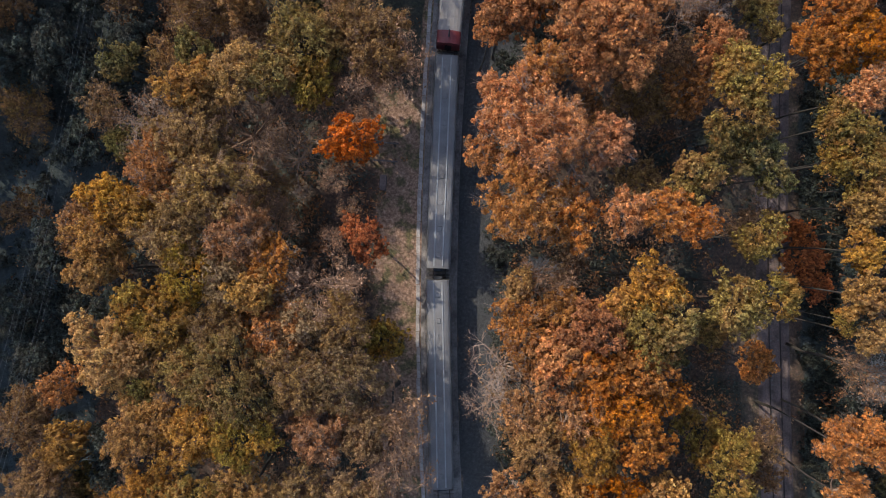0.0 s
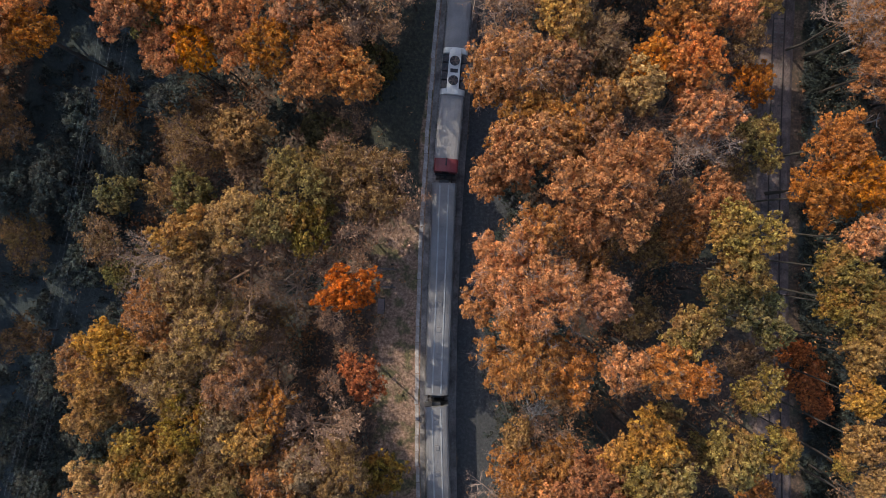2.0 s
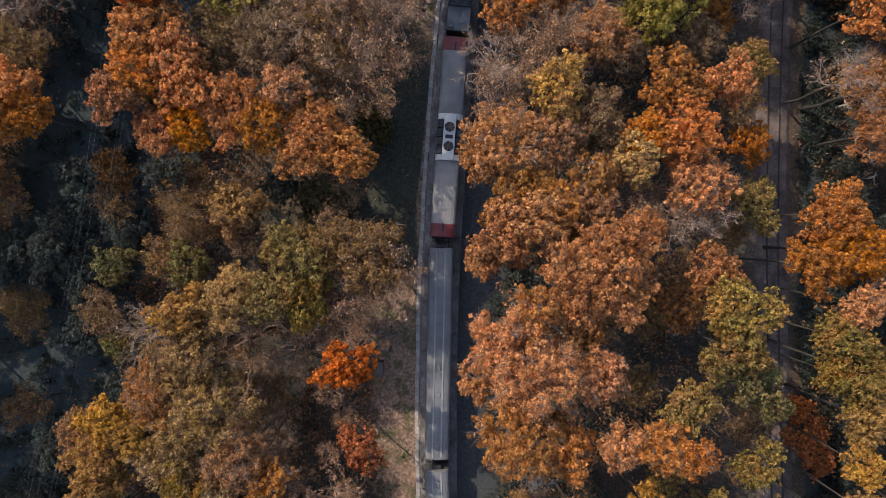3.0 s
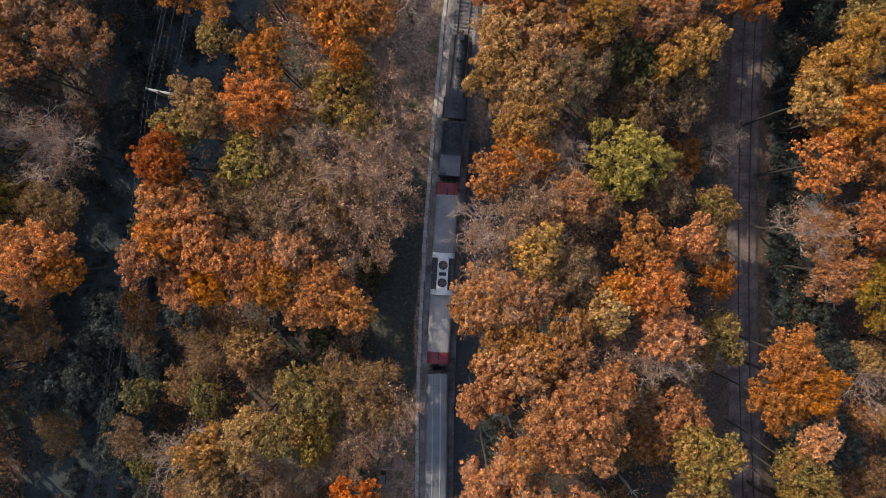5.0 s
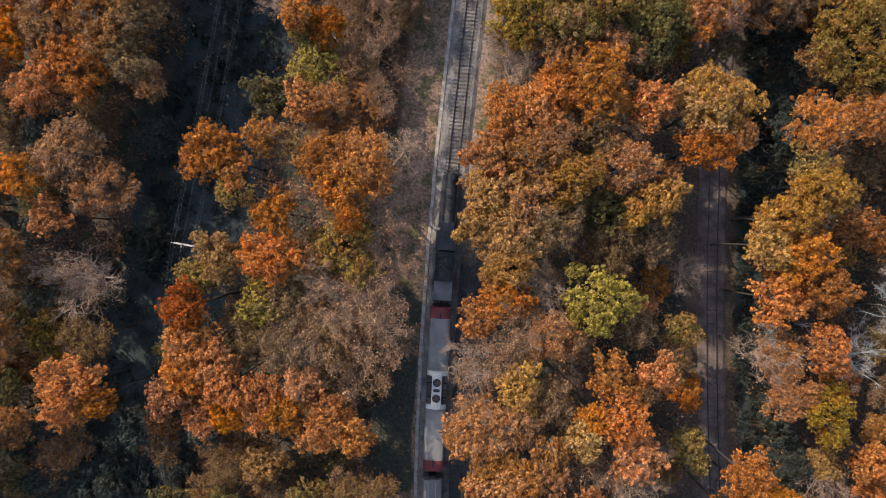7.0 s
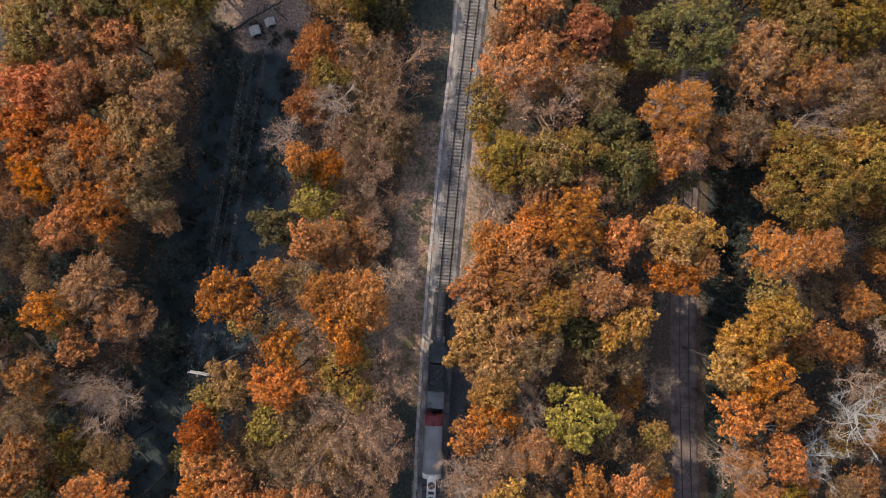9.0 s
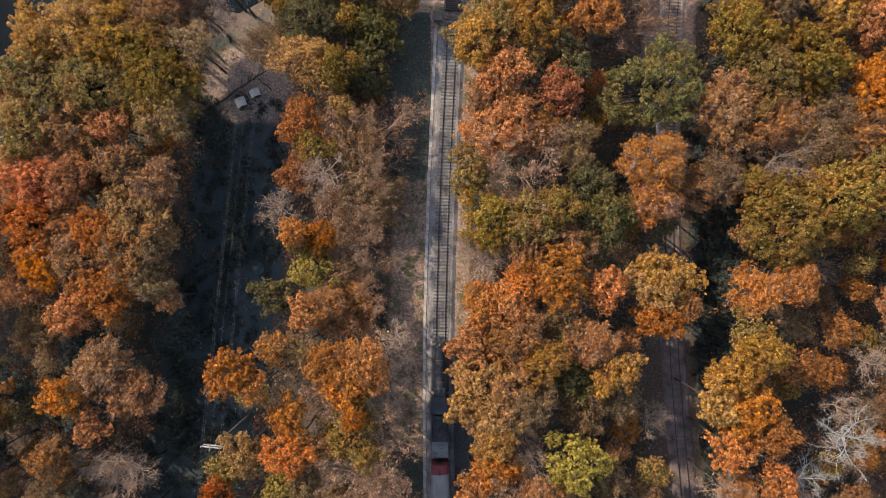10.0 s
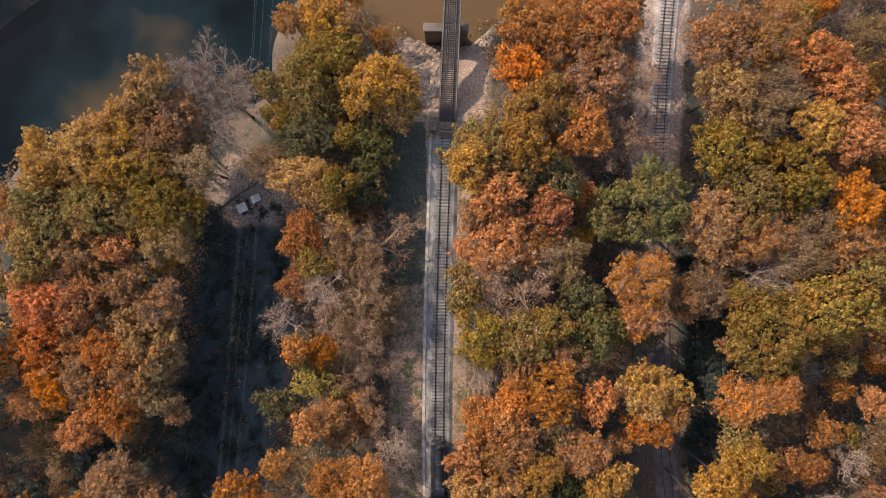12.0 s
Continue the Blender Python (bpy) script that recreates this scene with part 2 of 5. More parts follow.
def water_material():
    """Muddy, slow river: silt plumes under a smooth surface that mirrors the sky."""
    m, nodes, links, bsdf = material("river_water")
    plume = noise_node(nodes, links, 0.028, 4, 0.5)
    r = ramp(nodes, [(0.47, (0.002, 0.004, 0.0045)), (0.58, (0.007, 0.014, 0.016)), (0.66, (0.045, 0.032, 0.02)), (0.8, (0.12, 0.07, 0.036))])
    links.new(plume.outputs["Fac"], r.inputs[0])
    tc = nodes.new("ShaderNodeTexCoord")
    silt = nodes.new("ShaderNodeMapping")
    silt.inputs["Location"].default_value = (0.05, -3.75, 0)
    silt.inputs["Scale"].default_value = (0.03, 0.025, 0.02)
    links.new(tc.outputs["Object"], silt.inputs["Vector"])
    ball = nodes.new("ShaderNodeTexGradient")
    ball.gradient_type = "SPHERICAL"
    links.new(silt.outputs[0], ball.inputs["Vector"])
    soft = ramp(nodes, [(0.0, (0, 0, 0)), (0.5, (1, 1, 1))])
    links.new(ball.outputs["Fac"], soft.inputs[0])
    stirred = mix_colour(nodes, links, r.outputs[0], (0.11, 0.064, 0.031), soft.outputs[0])
    links.new(stirred, bsdf.inputs["Base Color"])
    bsdf.inputs["Roughness"].default_value, bsdf.inputs["IOR"].default_value, bsdf.inputs["Specular IOR Level"].default_value = 0.1, 1.33, 0.14
    ripple = noise_node(nodes, links, 0.6, 3, 0.5)
    b = nodes.new("ShaderNodeBump")
    b.inputs["Strength"].default_value, b.inputs["Distance"].default_value = 0.12, 0.1
    links.new(ripple.outputs["Fac"], b.inputs["Height"])
    links.new(b.outputs[0], bsdf.inputs["Normal"])
    return m


GROUND, WATER = ground_material(), water_material()

# ---- the lie of the land ----
RAIL_TOP, RIVER = 5.0, -9.0


def main_x(y):
    """Centre line of the main railway, which runs north (+y) on its embankment to the bridge."""
    v = np.clip(y, -75, 150) / 100
    return ((-2.585 * v + 10.758) * v - 10.751) * v + 0.531


def side_x(y):
    """Centre line of the lower branch railway."""
    v = np.clip(y, -75, 150) / 100
    return ((1.897 * v + 5.029) * v - 16.327) * v + 46.09


def heading(line, y):
    return math.atan2(-(float(line(y + 0.5)) - float(line(y - 0.5))), 1.0)


def ease(a, b, v):
    s = np.clip((v - a) / (b - a), 0, 1)
    return s * s * (3 - 2 * s)


SHORE_X = [-400, -110, -88, -82, -66, -55, -42, -34.5, -33, -30, -19, -14, -6, 3, 8, 20, 76, 400]
SHORE_Y = [90, 100, 110, 118, 121, 127, 125, 129, 144, 147, 146, 139.5, 138.2, 137.7, 142, 151, 156, 160]


def lane(x, y):
    """How far east of the middle of the power line's clearing a place lies."""
    return x - np.interp(y, [0, 27, 38, 55, 80, 100], [-51, -48, -46, -43, -38.5, -37])


def shore(x):
    return np.interp(x, SHORE_X, SHORE_Y)


def land(x, y):
    """Height of the ground."""
    x, y = np.asarray(x, float), np.asarray(y, float)
    away = np.abs(x - main_x(y))
    z = 4.55 * (1 - ease(9, 30, away))
    z = z + (0.35 * np.sin(x * 0.21 + 1.3 * np.sin(y * 0.11)) + 0.3 * np.sin(y * 0.27 + x * 0.08)) * ease(6, 14, away) * ease(3.5, 9, np.abs(x - side_x(y)))
    over = y - shore(x)
    z = z - 4.0 * ease(117.5, 124, y) * ease(16, 7, away)
    bank = ease(-15, 2, over) * (1 - ease(62, 78, over)) * (1 - ease(0, 15, -79 - x + 4 * np.sin(y * 0.31) + 2.5 * np.sin(y * 0.13 + 1)) * ease(0, 13, y - 124 + 4 * np.sin(x * 0.23)) * 0.82)
    return z * (1 - bank) + (RIVER - 2.5) * bank


# ---- mesh helpers ----
def mesh_from(name, verts, faces, mat, smooth=False):
    me = bpy.data.meshes.new(name)
    me.from_pydata([tuple(v) for v in verts], [], [tuple(f) for f in faces])
    me.materials.append(mat)
    if smooth:
        me.polygons.foreach_set("use_smooth", [True] * len(me.polygons))
    me.update()
    return me


def triangles(name, points, mat):
    """A mesh of loose triangles from an array of 3n points."""
    n = len(points) // 3
    me = bpy.data.meshes.new(name)
    me.vertices.add(3 * n)
    me.vertices.foreach_set("co", np.asarray(points, np.float32).ravel())
    me.loops.add(3 * n)
    me.loops.foreach_set("vertex_index", np.arange(3 * n, dtype=np.int32))
    me.polygons.add(n)
    me.polygons.foreach_set("loop_start", np.arange(0, 3 * n, 3, dtype=np.int32))
    me.materials.append(mat)
    me.update()
    me.validate()
    return me


def under(name, me, parent, m=None, label=""):
    """A mesh as a part of a thing."""
    ob = new(name, me)
    ob.parent = parent
    if m is not None:
        ob.matrix_basis = m
    return tagged(ob, label)


def part(name, bm, mat, parent, label="", smooth=False):
    me = bpy.data.meshes.new(name)
    bm.to_mesh(me)
    bm.free()
    me.materials.append(mat)
    if smooth:
        me.polygons.foreach_set("use_smooth", [True] * len(me.polygons))
    return under(name, me, parent, None, label)


def box(bm, x0, x1, y0, y1, z0, z1, bevel=0.0):
    made = bmesh.ops.create_cube(bm, size=1.0, matrix=Matrix.LocRotScale(((x0 + x1) / 2, (y0 + y1) / 2, (z0 + z1) / 2), None, (x1 - x0, y1 - y0, z1 - z0)))
    if bevel:
        edges = list({e for v in made["verts"] for e in v.link_edges})
        bmesh.ops.bevel(bm, geom=edges, offset=bevel, segments=1, affect="EDGES")
    return bm


def boxed(*size, bevel=0.0):
    return box(bmesh.new(), *size, bevel=bevel)


def rod(bm, a, b, r0, r1=None, sides=10):
    a, b = Vector(a), Vector(b)
    turn = (b - a).to_track_quat("Z", "Y").to_matrix().to_4x4()
    bmesh.ops.create_cone(bm, cap_ends=True, segments=sides, radius1=r0, radius2=r0 if r1 is None else r1, depth=(b - a).length,
                          matrix=Matrix.Translation((a + b) / 2) @ turn)
    return bm


def tube(store, points, radii, sides=5):
    """Adds a tapered tube along points to (verts, faces)."""
    verts, faces = store
    points = [Vector(p) for p in points]
    first = len(verts)
    for i, (p, r) in enumerate(zip(points, radii)):
        way = (points[min(i + 1, len(points) - 1)] - points[max(i - 1, 0)]).normalized()
        side = way.cross(Vector((0.31, 0.95, 0.07))).normalized()
        up = way.cross(side)
        for k in range(sides):
            a = 2 * math.pi * k / sides
            verts.append(p + (side * math.cos(a) + up * math.sin(a)) * r)
    for i in range(len(points) - 1):
        for k in range(sides):
            a, b = first + i * sides + k, first + i * sides + (k + 1) % sides
            faces.append((a, b, b + sides, a + sides))


def sweep(name, line, profile, ys, mat, z=0.0):
    """A profile of (across, up) pairs drawn along a railway's line."""
    verts, faces, n = [], [], len(profile)
    for y in ys:
        h = heading(line, float(y))
        for across, up in profile:
            verts.append((float(line(y)) + across * math.cos(h), float(y) + across * math.sin(h), z + up))
    for i in range(len(ys) - 1):
        for k in range(n):
            a, b = i * n + k, i * n + (k + 1) % n
            faces.append((a, b, b + n, a + n))
    faces += [tuple(range(n - 1, -1, -1)), tuple(len(verts) - n + k for k in range(n))]
    return mesh_from(name, verts, faces, mat)


# ---- ground and river ----
def build_ground():
    near_x, near_y = np.arange(-120, 120.1, 1.5), np.arange(-90, 240.1, 1.5)
    far = np.array([15, 40, 90, 180, 400, 900, 2000.0])
    xs = np.concatenate([-120 - far[::-1], near_x, 120 + far])
    ys = np.concatenate([-90 - far[::-1], near_y, 240 + far])
    gx, gy = np.meshgrid(xs, ys)
    gz = land(gx, gy)
    verts = np.stack([gx, gy, gz], -1).reshape(-1, 3)
    w = len(xs)
    faces = [(j * w + i, j * w + i + 1, (j + 1) * w + i + 1, (j + 1) * w + i) for j in range(len(ys) - 1) for i in range(w - 1)]
    me = mesh_from("ground", verts, faces, GROUND, True)
    x, y = verts[:, 0], verts[:, 1]
    off, side = x - main_x(y), x - side_x(y)
    verge = ease(11, 7, -off) * ease(0, -1, off) + ease(6, 4, off) * ease(-1, 0, off)
    yard = ease(12, 5, np.hypot((x + 36) / 1.1, y - 106))
    branch = ease(6.5, 3.5, np.abs(side + 0.5))
    slope = ease(12, 6, np.abs(off + 1)) * ease(116, 120, y) * ease(146, 138, y)
    masks = {
        "grass": np.maximum.reduce([verge * 0.75, yard * 0.5, branch * 0.35]),
        "gravel": np.maximum.reduce([slope * 0.62, branch * 0.25 + branch * ease(95, 112, y) * 0.35, yard * 0.6, ease(3.4, 2.4, np.abs(off)) * 0.5]),
        # cinder strip east of the main line, shade included
        "shaded_cinder": ease(1.5, 2.5, off) * ease(12, 9, off) * ease(60, 40, y) * 0.85,
        # west verge stretches coloured dark, as shade lies on them
        "turf_and_shade": ease(11, 8, -off) * ease(-3, -4, off) * np.maximum(ease(10, 18, y) * ease(48, 40, y), ease(87, 92, y) * ease(119, 116, y)) * 1.2,
        # shade of the clearing and the branch-side strip, put into the ground colour
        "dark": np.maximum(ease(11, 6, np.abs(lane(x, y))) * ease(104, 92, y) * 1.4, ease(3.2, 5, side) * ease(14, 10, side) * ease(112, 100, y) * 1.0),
    }
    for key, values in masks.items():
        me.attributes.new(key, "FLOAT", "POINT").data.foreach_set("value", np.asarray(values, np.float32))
    tagged(new("ground", me), "forest floor of fallen leaves, moss and dry grass", "ground", kind="structure")


build_ground()
water_mesh = mesh_from("water", [(-2000, 60, RIVER), (2000, 60, RIVER), (2000, 320, RIVER), (-2000, 320, RIVER)], [(0, 1, 2, 3)], WATER)
tagged(new("water", water_mesh), "slow muddy river with silt plumes below the railway bridge", "river", kind="structure")

# ---- railways ----
RAIL_PROFILE = [(-0.07, 0.0), (0.07, 0.0), (0.07, 0.025), (0.012, 0.05), (0.012, 0.11), (0.036, 0.12), (0.036, 0.16), (-0.036, 0.16), (-0.036, 0.12), (-0.012, 0.11), (-0.012, 0.05), (-0.07, 0.025)]
sleeper_mesh = bpy.data.meshes.new("sleeper")
bm = boxed(-1.3, 1.3, -0.12, 0.12, -0.16, 0.0, bevel=0.02)
bm.to_mesh(sleeper_mesh)
bm.free()
sleeper_mesh.materials.append(SLEEPER)
rng = np.random.default_rng(11)


def railway(name, line, base, start, end, near, spacing, bed_mat, label, fill=0.0):
    """Two rails on sleepers in a ballast bed. Sleepers in the stretch near are single pieces."""
    track = tagged(new(name), label, "railway", kind="structure")
    ys = np.arange(start, end + 0.1, 3.0)
    bed = [(-2.6, -0.6), (-1.75, fill - 0.12), (-0.95, fill - 0.06), (-0.5, fill - 0.1), (0.0, fill - 0.06), (0.5, fill - 0.09), (0.95, fill - 0.06), (1.75, fill - 0.12), (2.6, -0.6)]
    under("ballast_bed", sweep("ballast_bed", line, bed, ys[ys < 99], bed_mat, base), track)
    bare = [(a, u - fill if abs(a) < 2 else u) for a, u in bed]
    under("ballast_bed", sweep("ballast_bed", line, bare, ys[ys >= 96], BRANCH_GRAVEL if fill else bed_mat, base + 0.004), track)
    for across in (-0.755, 0.755):
        under("rail", sweep("rail", line, [(a + across, u) for a, u in RAIL_PROFILE], ys, RAIL, base), track)
    rest, count = ([], []), 0
    for y in np.arange(start, end, spacing):
        y = float(y) + rng.uniform(-0.03, 0.03)
        m = pose(float(line(y)) + rng.uniform(-0.06, 0.06), y, base + rng.uniform(-0.012 - 0.3 * fill, 0.0), 0, 0, math.degrees(heading(line, y)) + rng.uniform(-1.2, 1.2))
        if near[0] <= y < near[1] and count < 300:
            under("sleeper", sleeper_mesh, track, m)
            count += 1
        else:
            first = len(rest[0])
            rest[0].extend(m @ v.co for v in sleeper_mesh.vertices)
            rest[1].extend(tuple(first + i for i in p.vertices) for p in sleeper_mesh.polygons)
    tagged(under("sleepers", mesh_from("sleepers", *rest, SLEEPER), track), kind="stuff")
    return track


railway("main_railway", main_x, RAIL_TOP, -80, 117.6, (-40, 117), 0.56, BALLAST, "single railway track on dark sleepers and grey ballast")
railway("branch_railway", side_x, 0.35, -80, 190, (-35, 145), 0.6, LEAFY_BALLAST, "rusty branch railway track half buried in fallen leaves", fill=0.07)

# pale cable trough beside the main line, in short concrete lengths
trough = tagged(new("cable_trough"), "pale concrete cable trough beside the railway track", "cable trough", kind="structure")
lid_mesh = bpy.data.meshes.new("trough_lid")
bm = boxed(-0.24, 0.24, -0.985, 0.985, -0.3, 0.0, bevel=0.03)
bm.to_mesh(lid_mesh)
bm.free()
lid_mesh.materials.append(TROUGH_STONE)
for y in np.arange(-46, 116, 2.0):
    y = float(y)
    under("trough_lid", lid_mesh, trough, pose(float(main_x(y)) - 2.75 + rng.uniform(-0.05, 0.05), y, RAIL_TOP - 0.4 + rng.uniform(-0.02, 0.02), 0, 0, math.degrees(heading(main_x, y)) + rng.uniform(-1, 1)))


# ---- railway bridge ----
def build_bridge():
    bridge = tagged(new("railway_bridge"), "steel girder railway bridge on stone piers over the river", "bridge", kind="structure")
    y0, y1 = 118.0, 230.0
    ys = np.arange(y0, y1 + 0.1, 2.0)
    for across in (-1.0, 1.0):
        flange = [(-0.28, -2.2), (0.28, -2.2), (0.28, -2.14), (0.03, -2.14), (0.03, -0.3), (0.28, -0.3), (0.28, -0.22), (-0.28, -0.22), (-0.28, -0.3), (-0.03, -0.3), (-0.03, -2.14), (-0.28, -2.14)]
        under("girder", sweep("girder", main_x, [(a + across, u) for a, u in flange], ys, STEEL, RAIL_TOP), bridge)
    for across in (-0.755, 0.755):
        under("rail", sweep("rail", main_x, [(a + across, u) for a, u in RAIL_PROFILE], ys, RAIL, RAIL_TOP), bridge)
    for across in (-0.45, 0.45):
        under("guard_rail", sweep("guard_rail", main_x, [(a + across, u * 0.8) for a, u in RAIL_PROFILE], ys, RAIL, RAIL_TOP), bridge)
    for across in (-1.42, 1.42):
        under("guard_timber", sweep("guard_timber", main_x, [(across - 0.1, 0.005), (across + 0.1, 0.005), (across + 0.1, 0.15), (across - 0.1, 0.15)], ys, TIMBER, RAIL_TOP), bridge)
    tie = bpy.data.meshes.new("bridge_tie")
    b = boxed(-1.6, 1.6, -0.12, 0.12, -0.22, 0.0, bevel=0.015)
    b.to_mesh(tie)
    b.free()
    tie.materials.append(BRIDGE_TIE)
    for i in range(int((y1 - y0) / 0.36)):
        y = y0 + 0.2 + i * 0.36
        under("bridge_tie", tie, bridge, pose(float(main_x(y)) + rng.uniform(-0.04, 0.04), y, RAIL_TOP, 0, 0, math.degrees(heading(main_x, y)) + rng.uniform(-0.6, 0.6)))
    for y in np.arange(y0 + 3, y1, 6.0):
        x = float(main_x(y))
        b = bmesh.new()
        rod(b, (x - 1.0, y, 3.9), (x + 1.0, y + 3, 3.9), 0.06, sides=4)
        rod(b, (x + 1.0, y, 3.9), (x - 1.0, y + 3, 3.9), 0.06, sides=4)
        part("cross_brace", b, STEEL, bridge)
    for y in (135.7, 168.0, 201.0):
        x = float(main_x(y)) - 0.6
        pier = part("pier", boxed(x - 4.4, x + 3.6, y - 0.7, y + 0.7, -13, -0.9, bevel=0.12), CONCRETE, bridge)
        part("pier_cap", boxed(x - 4.5, x + 3.7, y - 0.8, y + 0.8, -0.896, -0.45, bevel=0.1), CONCRETE, pier)
        part("bearing_block", boxed(x - 1.0, x + 2.2, y - 0.55, y + 0.55, -0.446, 2.78, bevel=0.06), CONCRETE, pier)
    x = float(main_x(118))
    abutment = part("abutment", boxed(x - 2.6, x + 2.6, 117.3, 119.2, -1.5, 2.78, bevel=0.08), CONCRETE, bridge)
    for side in (-1, 1):
        part("wing_wall", boxed(min(x + side * 1.75, x + side * 3.2), max(x + side * 1.75, x + side * 3.2), 116.2, 117.9, 2.0, 5.25, bevel=0.08), CONCRETE, abutment)


build_bridge()


# ---- trees ----
def crown_shape(rng, radius, lumps, flat, clump=0.22):
    """Centres and sizes of the leaf clumps that make up a crown with an uneven outline."""
    phase = rng.uniform(0, 6.28, 4)
    spots = []
    for i in range(lumps):
        a = 2.4 * i + rng.uniform(-0.5, 0.5)
        rise = 1 - 1.35 * (i + 0.5) / lumps + rng.uniform(-0.08, 0.08)
        rise = max(-0.4, min(0.97, rise))
        flatr = math.sqrt(1 - rise * rise)
        wobble = 0.86 + 0.15 * math.sin(2 * a + phase[0]) + 0.13 * math.sin(3 * a + phase[1]) + 0.08 * math.sin(5 * a + phase[2])
        reach = radius * rng.uniform(0.55, 0.94)
        size = radius * clump * rng.uniform(0.7, 1.32)
        spots.append((reach * wobble * flatr * math.cos(a), reach * wobble * flatr * math.sin(a), reach * rise * flat, size))
    return np.array(spots)


def leaf_points(rng, spots, count, leaf, hang=0.55, tufts=15, tuft=0.235, core=0.05):
    """Loose triangles in small tufts on the outsides of the clumps; a share of larger ones fills their cores."""
    n = len(spots) * tufts
    home = np.repeat(spots, tufts, axis=0)
    way = rng.normal(size=(n, 3))
    way[:, 2] = way[:, 2] * 0.9 + hang
    way /= np.linalg.norm(way, axis=1)[:, None]
    heart = home[:, :3] + way * (home[:, 3] * rng.uniform(0.6, 1.2, n))[:, None] * np.array([1, 1, 0.8])
    span = home[:, 3] * tuft * rng.uniform(0.6, 1.35, n)
    share = span ** 2
    pick = rng.choice(n, count, p=share / share.sum())
    out = rng.normal(size=(count, 3)) + way[pick] * 0.5
    out /= np.linalg.norm(out, axis=1)[:, None]
    inner = rng.random(count) < core
    centre = heart[pick] + out * (span[pick] * (0.15 + 1.0 * rng.random(count) ** 0.6))[:, None]
    centre[inner] = (home[pick, :3] + out * (home[pick, 3] * 0.6)[:, None])[inner]
    normal = out * 0.6 + way[pick] * 0.5 + rng.normal(size=(count, 3)) * 0.62 + np.array([0, 0, 0.3])
    normal /= np.linalg.norm(normal, axis=1)[:, None]
    side = np.cross(normal, rng.normal(size=(count, 3)))
    side /= np.linalg.norm(side, axis=1)[:, None]
    up = np.cross(normal, side)
    size = (leaf * rng.uniform(0.6, 1.4, count) * np.where(inner, 1.7, 1.0))[:, None]
    slim = rng.uniform(0.28, 0.5, count)[:, None]
    corners = np.stack([centre + side * size * 0.75, centre - side * size * 0.45 + up * size * slim, centre - side * size * 0.4 - up * size * slim], 1)
    return corners.reshape(-1, 3)


def twig(store, a, b, width):
    """The finest twigs, a few millimetres thick: one tapering sliver each."""
    side = (b - a).cross(Vector((0.1, 0.05, 1))).normalized() * width
    first = len(store[0])
    store[0].extend((a - side, a + side, b))
    store[1].append((first, first + 1, first + 2))


def branching(rng, name, radius, flat, mat, girth, limbs=8):
    """A leafless crown: limbs that fork into boughs, twigs and sprays. Returns the mesh and the twigs' ends."""
    store, ends = ([], []), []
    root = Vector((0, 0, -0.95 * radius * flat))

    def bough(start, way, length, thick, level):
        pts, p, w = [start], start.copy(), way.copy()
        for _ in range(3 if level < 2 else 2):
            w = (w + Vector(rng.normal(size=3)) * 0.2 + Vector((0, 0, 0.1))).normalized()
            p = p + w * length / (3 if level < 2 else 2)
            pts.append(p.copy())
        tube(store, pts, [thick * (1 - 0.68 * i / (len(pts) - 1)) for i in range(len(pts))], 5 if level == 0 else 3)
        if level == 2:
            ends.append(p)
            for _ in range(13):
                a = pts[0].lerp(p, rng.uniform(0.25, 1.0))
                twig(store, a, a + (w + Vector(rng.normal(size=3)) * 0.6).normalized() * length * rng.uniform(0.45, 1.0), thick * 0.26)
            return
        for i in range(6 if level == 0 else 5):
            f = rng.uniform(0.3, 1.0) * (len(pts) - 1)
            k = min(int(f), len(pts) - 2)
            a = pts[k].lerp(pts[k + 1], f - k)
            out = (w + Vector(rng.normal(size=3)) * 0.62).normalized()
            bough(a, out, length * rng.uniform(0.42, 0.65), thick * 0.42, level + 1)

    for i in range(limbs):
        a = 2 * math.pi * (i + rng.uniform(-0.3, 0.3)) / limbs
        rise = rng.uniform(0.35, 1.5) if i else 3.0
        bough(root + Vector((0, 0, rng.uniform(0, 0.3) * radius)), Vector((math.cos(a), math.sin(a), rise)).normalized(), radius * rng.uniform(0.85, 1.1), girth * 0.42, 0)
    return mesh_from(name, *store, mat), np.array([e[:] for e in ends])


def limb_mesh(rng, name, spots, radius, flat, twigs, mat, girth):
    """Limbs from the top of the trunk out to the clumps, forked into twigs and finer twigs."""
    store = ([], [])
    root = Vector((0, 0, -0.55 * radius * flat - 0.25 * radius))
    for sx, sy, sz, size in spots:
        tip = Vector((sx, sy, sz))
        start = root + Vector((0, 0, rng.uniform(0, 0.3) * radius))
        bend = start.lerp(tip, 0.5) + Vector(rng.normal(size=3)) * radius * 0.07 + Vector((0, 0, 0.06 * radius))
        tube(store, [start, bend, tip], [girth * 0.5, girth * 0.26, girth * 0.11], 4)
        for _ in range(twigs):
            way = Vector(rng.normal(size=3)) * 0.6 + Vector((sx, sy, sz * 0.5 + radius * 0.3)).normalized()
            way.normalize()
            foot = bend.lerp(tip, rng.uniform(0.2, 1.0))
            knee = foot + way * size * rng.uniform(0.6, 1.1) + Vector(rng.normal(size=3)) * 0.12
            end = knee + (way + Vector(rng.normal(size=3)) * 0.4).normalized() * size * rng.uniform(0.6, 1.1)
            if twigs > 10:
                tube(store, [foot, knee, end], [girth * 0.1, girth * 0.07, girth * 0.03], 3)
            else:
                twig(store, foot, end, girth * 0.055)
            for _ in range(4):
                a = foot.lerp(knee, rng.uniform(0.3, 1.0))
                twig(store, a, a + (way + Vector(rng.normal(size=3)) * 0.7).normalized() * size * rng.uniform(0.6, 1.2), girth * 0.035)
    return mesh_from(name, *store, mat)


